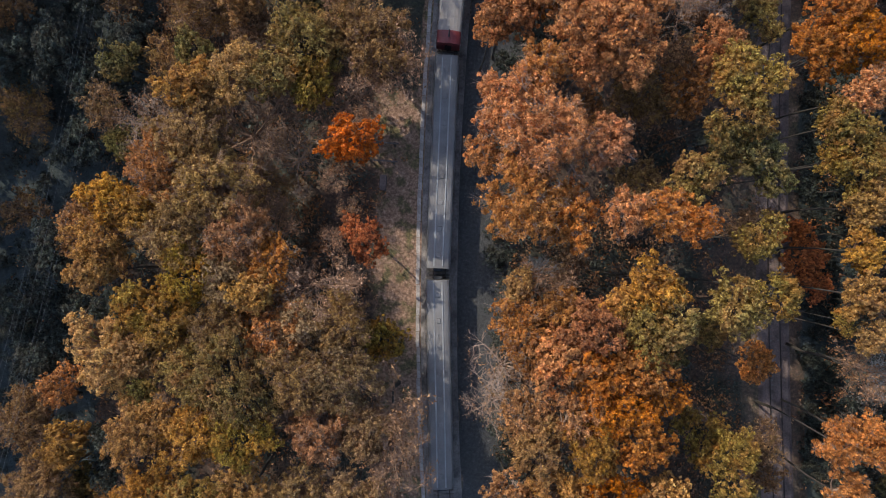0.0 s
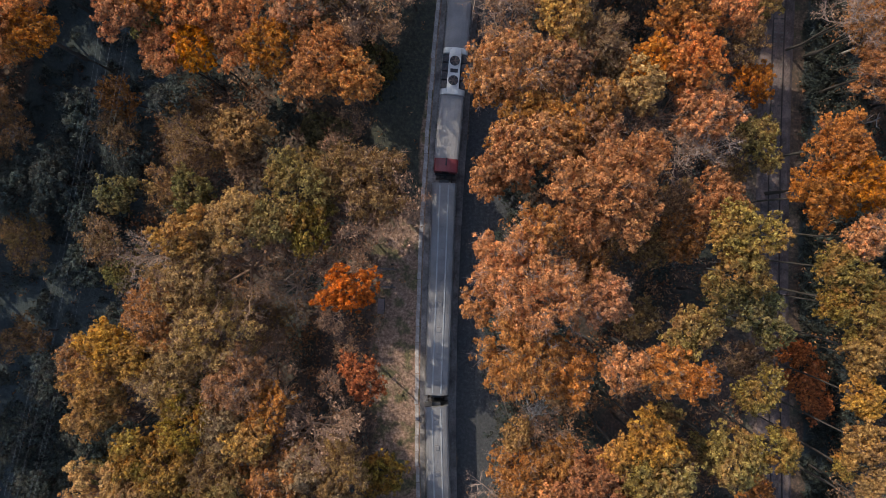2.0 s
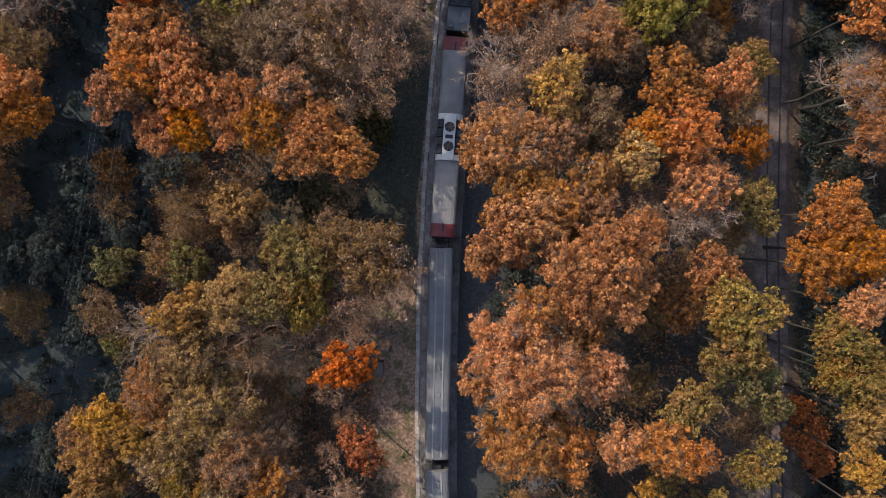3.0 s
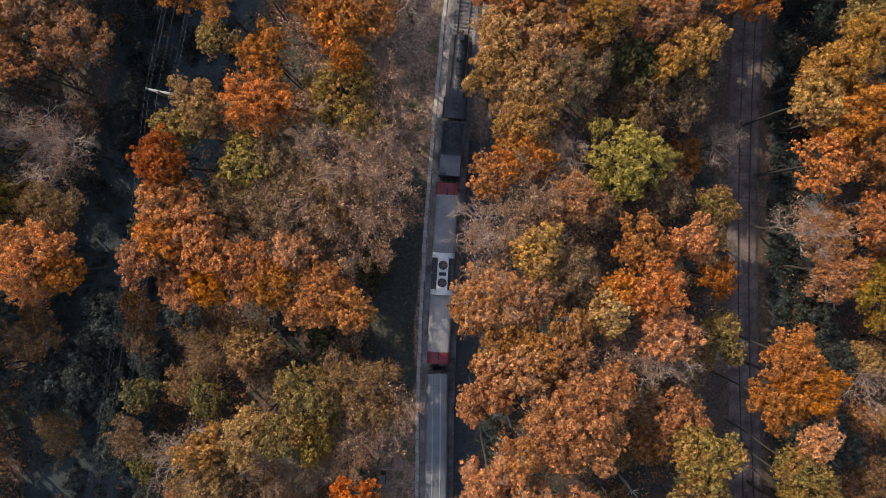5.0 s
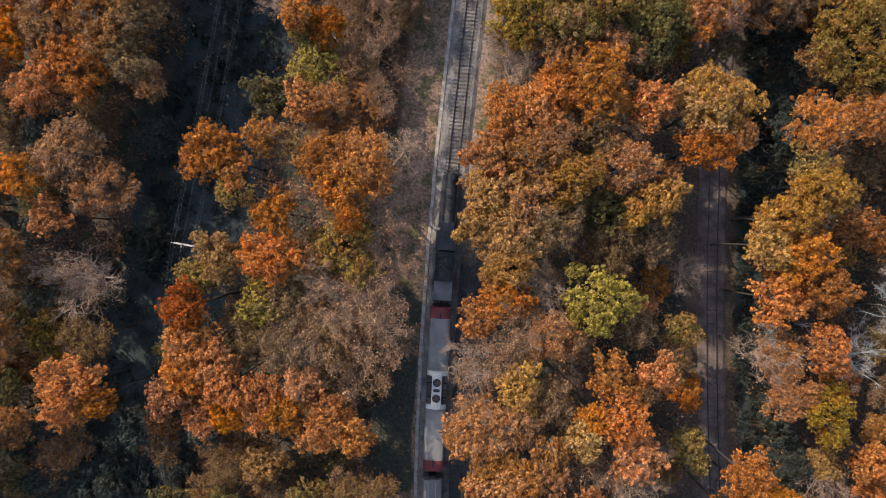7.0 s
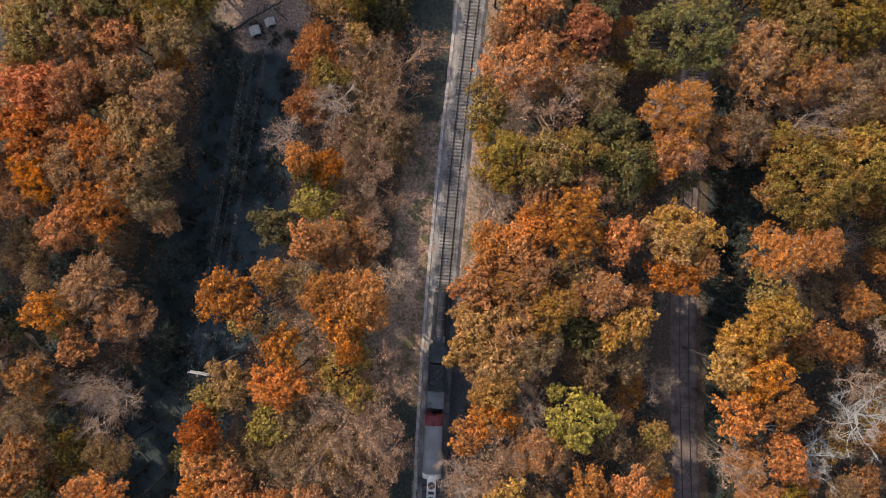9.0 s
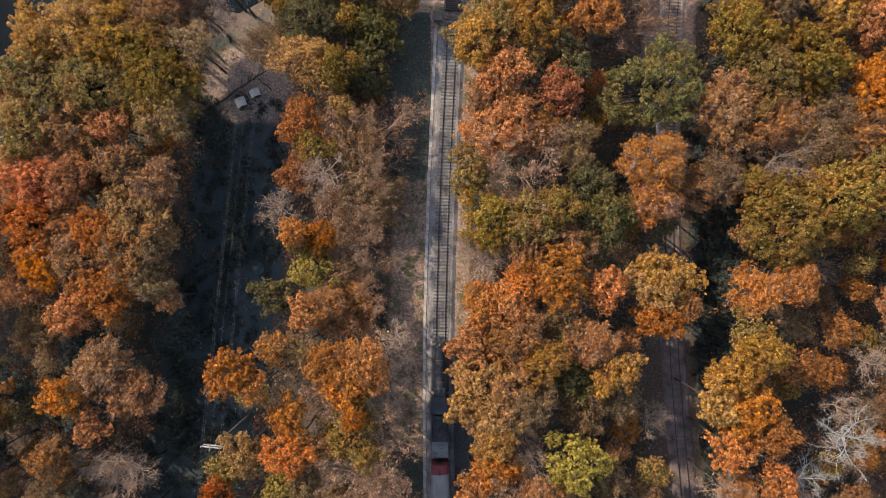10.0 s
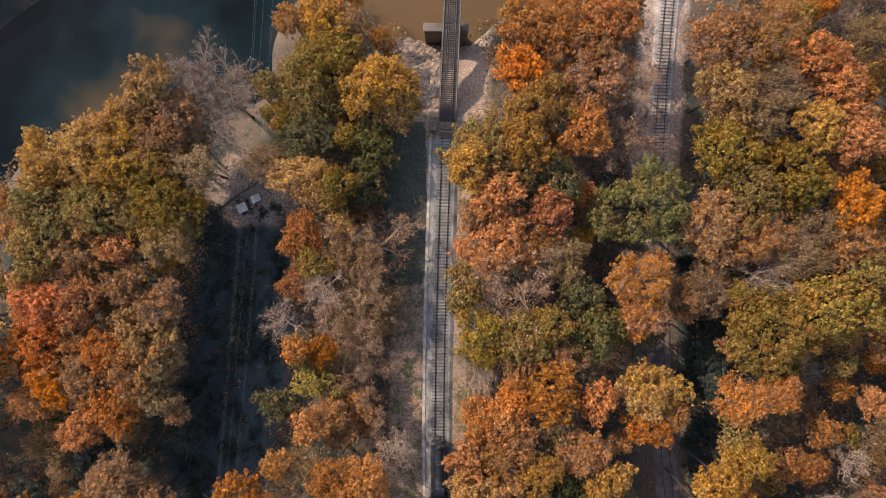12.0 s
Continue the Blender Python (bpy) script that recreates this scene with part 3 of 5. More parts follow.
def trunk_mesh(rng, name, mat, girth):
    """A tapered, slightly bent trunk of height 1 with a flared foot."""
    store = ([], [])
    bends = [Vector((rng.uniform(-0.25, 0.25), rng.uniform(-0.25, 0.25), h)) if 0 < h < 1 else Vector((0, 0, h)) for h in (-0.04, 0.03, 0.3, 0.65, 1.0)]
    tube(store, bends, [girth * 1.5, girth * 1.05, girth * 0.9, girth * 0.75, girth * 0.55], 7)
    return mesh_from(name, *store, mat)


# kind: leaf share, clump count, flatness, twigs per limb, bark, label
KINDS = {
    "orange": (1.05, 34, 0.8, 6, TWIG_BARK, "tall broadleaf tree with a full crown of bright orange leaves", "maple_tree"),
    "golden": (1.05, 36, 0.8, 5, TWIG_BARK, "broadleaf tree with a full golden-yellow autumn crown", "hickory_tree"),
    "olive": (1.0, 38, 0.8, 0, BARK, "broadleaf tree whose olive-green crown begins to turn yellow", "oak_tree"),
    "green": (0.9, 34, 0.9, 0, BARK, "dark green broadleaf tree not yet turned", "oak_tree"),
    "lime": (1.0, 36, 0.8, 0, BARK, "broadleaf tree with a bright yellow-green crown", "poplar_tree"),
    "red": (1.0, 30, 0.8, 3, BARK, "broadleaf tree with a fiery red-orange crown", "maple_tree"),
    "copper": (0.95, 36, 0.75, 10, PALE_BARK, "oak tree with a copper-pink crown of dry leaves", "oak_tree"),
    "rust": (0.95, 36, 0.8, 10, PALE_BARK, "oak tree with a rust-brown thinning crown", "oak_tree"),
    "umber": (0.7, 40, 0.75, 9, TWIG_BARK, "oak tree with a dull olive-brown crown and fine twigs", "oak_tree"),
    "brown": (0.36, 34, 0.75, 10, TWIG_BARK, "broadleaf tree with a thin dull brown crown and grey twigs", "oak_tree"),
    "brown_bare": (0.075, 36, 0.75, 14, TWIG_BARK, "half-bare tree with a haze of pinkish-brown twigs", "beech_tree"),
    "bare": (0.03, 30, 0.75, 12, PALE_BARK, "nearly bare tree with pale grey branches", "bare_tree"),
    "snag": (0.004, 30, 0.75, 12, SNAG_WOOD, "dead leafless tree with bleached white branches", "dead_tree"),
    "dusk": (0.7, 28, 0.9, 4, BARK, "low green tree with the shade of taller trees in its colour", "young_tree"),
    "silver": (0.12, 40, 0.8, 14, TWIG_BARK, "leafless tree with a dense haze of silvery twigs", "bare_tree"),
}
SIZES = {3.0: 11500, 5.0: 27000, 7.0: 45000}
MODELS = {}


def model(kind, size, variant):
    key = (kind, size, variant)
    if key not in MODELS:
        leaves, lumps, flat, twigs, bark, _, _ = KINDS[kind]
        rng = np.random.default_rng(1000 * variant + int(size * 10) + 7919 * list(KINDS).index(kind))
        lumps = int(lumps * {3.0: 0.8, 5.0: 1.5, 7.0: 2.4}[size])
        spots = crown_shape(rng, size, lumps, flat, {3.0: 0.25, 5.0: 0.2, 7.0: 0.165}[size])
        if twigs > 10:
            limbs, ends = branching(rng, "branchwork", size, flat, bark, 0.07 * size, 14 if kind == "silver" else 8)
            spots = np.concatenate([ends, rng.uniform(0.2, 0.45, (len(ends), 1))], 1)
            crown = triangles("crown", leaf_points(rng, spots, int(SIZES[size] * leaves), 0.2, tufts=3, tuft=0.8, core=0), LEAF[kind])
            MODELS[key] = (crown, limbs, trunk_mesh(rng, "trunk", BARK, 0.043 * size), flat)
            return MODELS[key]
        crown = triangles("crown", leaf_points(rng, spots, int(SIZES[size] * leaves), 0.155), LEAF[kind])
        limbs = limb_mesh(rng, "branchwork", spots, size, flat, twigs, bark, 0.075 * size if twigs > 4 else 0.06 * size)
        trunk = trunk_mesh(rng, "trunk", BARK, 0.043 * size)
        MODELS[key] = (crown, limbs, trunk, flat)
    return MODELS[key]


grow_rng = np.random.default_rng(5)
STOOD = []   # x, y and crown radius of every tree


def grow(kind, x, y, top, radius, lean=(0, 0), name=""):
    """A tree whose crown is centred over (x, y) and tops out at that height above the rails' datum."""
    radius *= 1.05 if kind == "snag" else 1.28 if KINDS[kind][3] > 10 else 1.12
    STOOD.append((x, y, radius))
    size = 3.0 if radius < 3.9 else 5.0 if radius < 6.0 else 7.0
    crown, limbs, trunk, flat = model(kind, size, int(grow_rng.integers(2)))
    _, _, _, _, _, label, usual = KINDS[kind]
    base = float(land(x, y))
    k = radius / size
    middle = top - base - radius * flat * 0.86
    tree = tagged(new(name or usual), label, "tree", "forest trees")
    tree.matrix_basis = pose(x - lean[0], y - lean[1], base - 0.05)
    turn = grow_rng.uniform(0, 360)
    tilt = pose(lean[0], lean[1], middle, grow_rng.uniform(-8, 8), grow_rng.uniform(-8, 8), turn) @ Matrix.Diagonal((k * grow_rng.uniform(0.9, 1.12), k * grow_rng.uniform(0.9, 1.12), k, 1))
    foot = middle - radius * (0.55 * flat + 0.2)
    stem = Matrix(((1, 0, lean[0] / max(foot, 1), 0), (0, 1, lean[1] / max(foot, 1), 0), (0, 0, 1, 0), (0, 0, 0, 1))) @ Matrix.Diagonal((k, k, max(foot, 1), 1))
    under("trunk", trunk, tree, stem)
    under("branchwork", limbs, tree, tilt)
    under("crown", crown, tree, tilt)
    return tree


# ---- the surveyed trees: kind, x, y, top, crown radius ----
grow("brown", -29.8, 18.8, 15.0, 5.5)
grow("golden", -24.2, 19.6, 17.0, 3.1)
grow("olive", -16.0, 14.5, 20.0, 4.5)
grow("umber", -9.7, 15.6, 19.0, 4.9)
grow("brown_bare", -6.4, 13.5, 18.0, 2.8)
grow("golden", -28.0, 7.5, 21.0, 3.1)
grow("golden", -22.9, 9.7, 21.0, 3.6)
grow("olive", -18.8, 10.0, 21.0, 2.7)
grow("olive", -15.2, 10.1, 20.0, 3.0)
grow("red", -9.6, 4.3, 22.0, 2.8)
grow("brown_bare", -12.2, 9.1, 17.0, 3.9)
grow("umber", -26.8, 2.6, 21.0, 4.8)
grow("brown_bare", -21.9, 4.2, 18.0, 4.7)
grow("bare", -17.4, 2.7, 12.0, 3.0)
grow("rust", -29.8, -1.4, 21.0, 3.6)
grow("umber", -24.0, -2.4, 22.0, 5.3)
grow("brown", -20.2, -1.7, 12.0, 3.7)
grow("golden", -34.5, -5.6, 20.0, 3.3)
grow("golden", -35.1, -10.6, 20.0, 3.6)
grow("golden", -31.4, -6.4, 20.0, 3.6)
grow("golden", -35.3, -13.6, 20.0, 2.5)
grow("umber", -27.2, -7.6, 21.0, 3.9)
grow("rust", -19.8, -7.1, 22.0, 3.5)
grow("brown_bare", -18.1, -6.7, 15.0, 3.4)
grow("red", -7.3, -5.8, 17.0, 2.5)
grow("olive", -24.9, -12.1, 21.0, 3.6)
grow("umber", -20.7, -12.1, 21.0, 3.3)
grow("golden", -17.9, -12.8, 22.0, 2.6)
grow("rust", -16.5, -9.7, 21.0, 2.7)
grow("olive", -29.7, -16.4, 21.0, 3.0)
grow("golden", -26.5, -17.7, 21.0, 3.6)
grow("golden", -32.6, -21.6, 21.0, 3.9)
grow("golden", -29.1, -21.1, 21.0, 3.0)
grow("umber", -21.3, -17.0, 21.0, 3.6)
grow("rust", -15.3, -16.8, 21.0, 4.2)
grow("brown_bare", -12.0, -11.6, 20.0, 3.6)
grow("umber", -8.3, -15.2, 21.0, 3.6)
grow("umber", -12.4, -15.8, 21.0, 3.0)
grow("olive", -18.3, -23.0, 24.0, 5.4)
grow("olive", -23.2, -21.9, 22.0, 3.5)
grow("golden", -27.7, -29.1, 22.0, 3.8)
grow("golden", -22.3, -28.9, 22.0, 4.1)
grow("olive", -16.8, -28.4, 23.0, 3.5)
grow("umber", -12.0, -21.5, 22.0, 3.8)
grow("umber", -7.4, -20.3, 22.0, 4.1)
grow("olive", -4.0, -17.2, 15.0, 2.9)
grow("brown_bare", -1.7, -23.8, 20.0, 3.0)
grow("umber", -4.4, -26.6, 20.0, 3.6)
grow("rust", -9.1, -26.9, 21.0, 3.6)
grow("brown_bare", -1.2, -27.8, 20.0, 2.7)
grow("brown", -51.6, 3.7, 9.0, 3.5)
grow("brown", -50.1, -8.6, 9.0, 2.8)
grow("umber", -44.1, -32.3, 14.0, 3.9)
grow("golden", -38.7, -34.5, 15.0, 3.2)
grow("orange", 4.5, 19.0, 25.0, 3.1)
grow("orange", 3.2, 17.1, 24.0, 2.0)
grow("rust", 7.5, 21.6, 25.0, 3.4)
grow("rust", 10.6, 23.0, 24.0, 2.3)
grow("orange", 14.4, 17.4, 29.0, 5.3)
grow("orange", 12.9, 14.5, 27.0, 2.7)
grow("orange", 17.9, 21.7, 26.0, 2.5)
grow("copper", 8.9, 7.4, 29.0, 6.1)
grow("copper", 5.7, 9.1, 27.0, 3.3)
grow("copper", 8.9, 0.5, 27.0, 4.9)
grow("copper", 15.6, 7.0, 26.0, 3.0)
grow("copper", 4.2, 4.5, 23.0, 2.2)
grow("copper", 13.6, -0.6, 25.0, 3.4)
grow("copper", 8.6, 12.9, 28.0, 2.7)
grow("bare", 23.6, 23.7, 22.0, 3.2)
grow("orange", 26.5, 18.4, 24.0, 3.0)
grow("brown", 23.4, 18.3, 20.0, 2.4)
grow("rust", 24.6, 14.8, 20.0, 3.0)
grow("umber", 20.5, 13.3, 20.0, 3.6)
grow("olive", 28.4, 15.3, 27.0, 3.0)
grow("olive", 28.2, 11.4, 27.0, 3.0)
grow("green", 31.4, 8.2, 25.0, 2.8)
grow("olive", 25.3, 5.1, 25.0, 2.8)
grow("green", 33.6, 6.2, 24.0, 2.2)
grow("green", 30.1, 8.9, 20.0, 2.3)
grow("copper", 18.8, 0.8, 26.0, 2.5)
grow("copper", 22.7, 0.8, 26.0, 2.8)
grow("copper", 25.9, 0.4, 26.0, 2.1)
grow("umber", 22.1, 4.8, 17.0, 2.5)
grow("olive", 32.9, -0.1, 25.0, 2.5)
grow("golden", 23.0, -6.1, 25.0, 3.1)
grow("olive", 25.5, -9.8, 25.0, 2.8)
grow("olive", 22.8, -11.0, 25.0, 3.1)
grow("golden", 20.1, -8.4, 24.0, 2.2)
grow("olive", 31.7, -7.2, 25.0, 3.1)
grow("olive", 35.2, -5.4, 25.0, 2.7)
grow("orange", 39.4, -13.9, 15.0, 2.3)
grow("golden", 9.7, -8.4, 22.0, 2.1)
grow("brown_bare", 12.4, -8.6, 22.0, 2.6)
grow("rust", 11.0, -12.2, 23.0, 3.5)
grow("rust", 14.3, -10.5, 23.0, 3.2)
grow("orange", 17.4, -11.4, 25.0, 3.6)
grow("orange", 15.3, -14.9, 24.0, 3.4)
grow("orange", 19.0, -16.1, 24.0, 3.4)
grow("orange", 22.9, -15.0, 24.0, 3.4)
grow("orange", 26.7, -18.0, 22.0, 2.2)
grow("orange", 22.1, -19.5, 23.0, 3.5)
grow("rust", 17.5, -20.8, 23.0, 3.5)
grow("rust", 13.4, -15.6, 22.0, 2.6)
grow("bare", 10.0, -17.5, 20.0, 3.0)
grow("bare", 9.7, -22.3, 17.0, 2.5)
grow("rust", 12.5, -21.8, 22.0, 2.9)
grow("golden", 13.9, -24.5, 23.0, 3.5)
grow("golden", 19.8, -24.0, 23.0, 3.5)
grow("orange", 24.9, -22.7, 23.0, 3.2)
grow("olive", 34.9, -23.2, 15.0, 3.2)
grow("olive", 37.0, -23.3, 19.0, 2.4)
grow("orange", 39.3, 26.0, 22.0, 3.8)
grow("orange", 37.8, 20.5, 22.0, 3.0)
grow("orange", 41.7, 22.2, 22.0, 3.6)
grow("copper", 43.1, 17.1, 22.0, 2.5)
grow("olive", 41.3, 13.3, 22.0, 2.6)
grow("olive", 43.6, 10.1, 22.0, 3.5)
grow("olive", 41.4, 9.5, 21.0, 2.1)
grow("golden", 45.1, 4.9, 22.0, 3.2)
grow("golden", 45.2, 0.2, 22.0, 2.6)
grow("golden", 45.9, -4.4, 23.0, 2.8)
grow("olive", 44.6, -7.3, 21.0, 1.5)
grow("golden", 47.2, -8.6, 22.0, 2.1)
grow("brown_bare", 49.8, -12.4, 20.0, 3.0)
grow("copper", 46.7, -20.6, 21.0, 2.7)
grow("copper", 50.4, -20.1, 21.0, 3.0)
grow("red", 48.0, -0.8, 7.0, 3.0)
grow("red", 45.3, 2.4, 7.0, 2.0)
grow("red", 49.6, -4.2, 7.0, 2.0)
grow("orange", -33.6, 36.0, 23.0, 3.3)
grow("orange", -33.8, 32.1, 23.0, 3.4)
grow("orange", -35.8, 29.0, 23.0, 2.6)
grow("orange", -30.5, 33.6, 23.0, 3.4)
grow("orange", -28.6, 31.0, 23.0, 2.9)
grow("umber", -27.7, 37.1, 20.0, 3.6)
grow("umber", -21.5, 37.2, 22.0, 4.6)
grow("umber", -16.6, 38.1, 21.0, 4.7)
grow("brown_bare", -10.8, 38.8, 21.0, 4.4)
grow("brown_bare", -12.8, 34.1, 20.0, 4.2)
grow("brown_bare", -7.7, 38.5, 18.0, 2.3)
grow("orange", -31.8, 26.4, 21.0, 2.9)
grow("orange", -28.9, 27.3, 21.0, 2.5)
grow("orange", -24.7, 29.4, 22.0, 3.5)
grow("orange", -21.1, 28.1, 22.0, 2.9)
grow("copper", -19.2, 32.3, 22.0, 2.6)
grow("orange", -15.2, 27.6, 22.0, 3.5)
grow("orange", -12.2, 26.2, 22.0, 2.8)
grow("orange", -16.9, 25.5, 21.0, 2.4)
grow("brown", -17.1, 30.8, 19.0, 2.7)
grow("green", -15.9, 20.3, 11.0, 3.4)
grow("green", -11.3, 30.7, 8.0, 2.8)
grow("brown_bare", 5.4, 38.4, 23.0, 3.4)
grow("brown_bare", 8.0, 40.5, 23.0, 3.4)
grow("bare", 2.2, 37.2, 22.0, 2.8)
grow("golden", 8.5, 35.2, 24.0, 3.1)
grow("brown_bare", 3.8, 33.9, 22.0, 3.4)
grow("rust", 12.2, 41.2, 22.0, 3.5)
grow("umber", 23.3, 43.1, 18.0, 3.1)
grow("umber", 15.1, 40.4, 20.0, 3.0)
grow("orange", 20.4, 37.4, 23.0, 3.1)
grow("orange", 25.9, 38.3, 22.0, 2.4)
grow("umber", 12.6, 33.2, 22.0, 3.5)
grow("copper", 4.7, 29.2, 24.0, 4.5)
grow("rust", 9.3, 30.4, 23.0, 2.9)
grow("copper", 1.9, 27.9, 22.0, 2.8)
grow("umber", 14.0, 30.8, 20.0, 3.0)
grow("orange", 21.9, 32.3, 24.0, 3.4)
grow("golden", 17.5, 28.8, 23.0, 2.9)
grow("orange", 18.3, 31.8, 23.0, 2.4)
grow("copper", 24.1, 27.0, 23.0, 3.4)
grow("brown_bare", 20.5, 26.4, 22.0, 2.9)
grow("rust", 13.8, 26.4, 23.0, 2.9)
grow("rust", 6.1, 23.7, 23.0, 3.4)
grow("rust", 9.6, 23.3, 23.0, 3.4)
grow("rust", 13.1, 23.1, 23.0, 2.9)
grow("orange", -31.9, 60.3, 27.0, 3.4)
grow("orange", -29.2, 58.4, 26.0, 2.5)
grow("rust", -27.2, 63.0, 23.0, 2.6)
grow("orange", -19.0, 60.9, 24.0, 3.8)
grow("orange", -13.8, 60.8, 24.0, 4.0)
grow("orange", -16.1, 58.0, 24.0, 3.2)
grow("brown", -23.8, 62.7, 21.0, 2.7)
grow("orange", -14.5, 53.7, 25.0, 1.9)
grow("orange", -24.0, 53.7, 24.0, 2.7)
grow("olive", -31.2, 55.8, 19.0, 2.3)
grow("brown_bare", -20.3, 56.8, 22.0, 3.6)
grow("bare", -11.3, 59.0, 18.0, 3.1)
grow("bare", -9.8, 63.9, 17.0, 2.9)
grow("bare", -10.6, 56.1, 19.0, 2.9)
grow("golden", -31.3, 47.5, 22.0, 3.6)
grow("olive", -33.5, 45.0, 21.0, 2.8)
grow("orange", -24.2, 48.1, 25.0, 3.9)
grow("olive", -15.6, 50.1, 22.0, 4.7)
grow("brown_bare", -11.1, 50.0, 21.0, 3.3)
grow("rust", -20.7, 47.9, 22.0, 2.8)
grow("red", -34.5, 40.8, 24.0, 3.8)
grow("lime", -25.8, 41.8, 21.0, 3.0)
grow("umber", -22.5, 42.8, 21.0, 2.8)
grow("brown_bare", -14.7, 43.8, 24.0, 4.8)
grow("brown_bare", -10.7, 43.4, 22.0, 3.3)
grow("rust", -54.2, 58.6, 20.0, 4.7)
grow("rust", -49.6, 54.8, 18.0, 4.2)
grow("orange", -54.9, 50.4, 20.0, 2.8)
grow("bare", -54.7, 41.9, 16.0, 4.3)
grow("bare", -50.9, 41.3, 15.0, 3.2)
grow("orange", -50.2, 27.8, 21.0, 4.7)
grow("umber", -50.5, 33.8, 17.0, 3.5)
grow("olive", -56.8, 33.4, 15.0, 2.9)
grow("orange", -46.7, 26.7, 20.0, 2.7)
grow("rust", -55.7, 17.0, 11.0, 3.8)
grow("orange", 2.0, 63.7, 22.0, 3.3)
grow("rust", 6.6, 64.1, 22.0, 4.0)
grow("golden", 12.5, 61.9, 23.0, 3.8)
grow("rust", 9.7, 65.7, 22.0, 3.0)
grow("golden", 3.2, 59.2, 22.0, 4.0)
grow("rust", 7.5, 58.4, 22.0, 4.6)
grow("golden", 1.8, 54.7, 21.0, 3.3)
grow("golden", 5.8, 53.6, 22.0, 4.0)
grow("umber", 10.8, 55.4, 22.0, 4.0)
grow("golden", 5.6, 49.3, 22.0, 3.8)
grow("rust", 19.9, 64.4, 21.0, 4.0)
grow("umber", 16.1, 67.3, 19.0, 3.4)
grow("green", 17.8, 58.4, 19.0, 3.4)
grow("golden", 21.9, 58.9, 20.0, 2.7)
grow("golden", 25.4, 60.6, 20.0, 2.8)
grow("umber", 25.0, 55.7, 17.0, 4.1)
grow("umber", 19.6, 54.1, 17.0, 4.9)
grow("orange", 30.9, 68.1, 19.0, 3.8)
grow("rust", 34.6, 70.2, 18.0, 2.4)
grow("lime", 17.7, 46.6, 22.0, 4.6)
grow("orange", 5.9, 45.7, 22.0, 3.3)
grow("orange", 2.6, 42.8, 22.0, 2.6)
grow("bare", 11.7, 46.5, 19.0, 2.6)
grow("golden", 41.5, 60.1, 21.0, 4.7)
grow("golden", 45.0, 63.7, 21.0, 4.0)
grow("golden", 38.8, 55.8, 21.0, 3.3)
grow("orange", 43.5, 55.0, 21.0, 4.0)
grow("orange", 47.3, 50.8, 20.0, 4.1)
grow("orange", 41.5, 48.9, 20.0, 3.4)
grow("orange", 48.9, 42.9, 19.0, 3.4)
grow("copper", 44.1, 40.9, 17.0, 3.5)
grow("copper", 46.1, 36.2, 17.0, 3.9)
grow("bare", 41.5, 41.4, 18.0, 2.8)
grow("olive", 50.6, 34.3, 18.0, 3.8)
grow("rust", -50.3, 77.5, 20.0, 5.9)
grow("rust", -59.1, 75.9, 20.0, 5.2)
grow("orange", -54.0, 70.7, 19.0, 4.5)
grow("orange", -59.0, 67.2, 19.0, 3.7)
grow("umber", -47.8, 72.3, 18.0, 3.8)
grow("rust", -44.6, 69.6, 16.0, 2.3)
grow("umber", -47.1, 78.1, 19.0, 4.1)
grow("olive", -25.2, 79.2, 16.0, 2.3)
grow("orange", -21.5, 79.6, 17.0, 2.7)
grow("lime", -22.5, 74.5, 15.5, 3.5)
grow("brown", -18.8, 74.4, 14.0, 4.1)
grow("green", -29.6, 70.2, 14.0, 3.3)
grow("rust", -19.9, 68.1, 18.0, 3.9)
grow("orange", -22.6, 68.4, 21.0, 2.8)
grow("brown_bare", -17.7, 84.7, 12.0, 5.0)
grow("umber", -12.9, 84.7, 11.0, 3.7)
grow("brown_bare", -15.5, 78.5, 12.0, 4.5)
grow("rust", -15.9, 69.2, 14.0, 3.3)
grow("olive", 4.9, 82.1, 22.0, 5.1)
grow("olive", 9.9, 81.8, 22.0, 4.3)
grow("olive", 14.0, 84.4, 22.0, 3.6)
grow("green", 21.9, 83.6, 20.0, 4.4)
grow("green", 22.2, 79.7, 18.0, 3.2)
grow("rust", 16.4, 79.4, 20.0, 3.7)
grow("bare", 4.3, 77.3, 18.0, 3.8)
grow("rust", 9.9, 78.0, 20.0, 3.1)
grow("orange", 14.3, 74.4, 22.0, 5.1)
grow("orange", 9.6, 72.7, 21.0, 3.5)
grow("orange", 4.0, 69.9, 21.0, 3.7)
grow("orange", 7.4, 69.5, 21.0, 3.5)
grow("orange", 22.3, 72.6, 20.0, 3.3)
grow("brown", 16.0, 69.8, 20.0, 4.1)
grow("golden", 29.6, 73.0, 20.0, 4.1)
grow("green", 32.5, 82.5, 14.0, 2.4)
grow("copper", 28.7, 85.3, 19.0, 3.4)
grow("rust", 44.5, 81.1, 18.0, 2.7)
grow("copper", 45.0, 72.6, 20.0, 4.4)
grow("copper", 50.8, 73.9, 20.0, 3.7)
grow("rust", 36.7, 88.2, 17.0, 3.7)
grow("rust", 40.8, 89.7, 16.0, 3.1)
grow("olive", 44.0, 66.7, 19.0, 3.0)
grow("red", -63.2, 87.0, 21.0, 4.8)
grow("red", -65.0, 80.6, 20.0, 4.2)
grow("orange", -58.4, 87.4, 21.0, 4.0)
grow("rust", -46.7, 87.0, 20.0, 4.4)
grow("golden", -49.2, 82.4, 20.0, 4.7)
grow("orange", -54.5, 79.7, 21.0, 3.8)
grow("green", -57.1, 89.5, 13.0, 3.5)
grow("orange", -62.8, 74.3, 20.0, 4.0)
grow("orange", -26.7, 90.1, 10.0, 3.6)
grow("orange", -25.1, 80.1, 19.0, 2.4)
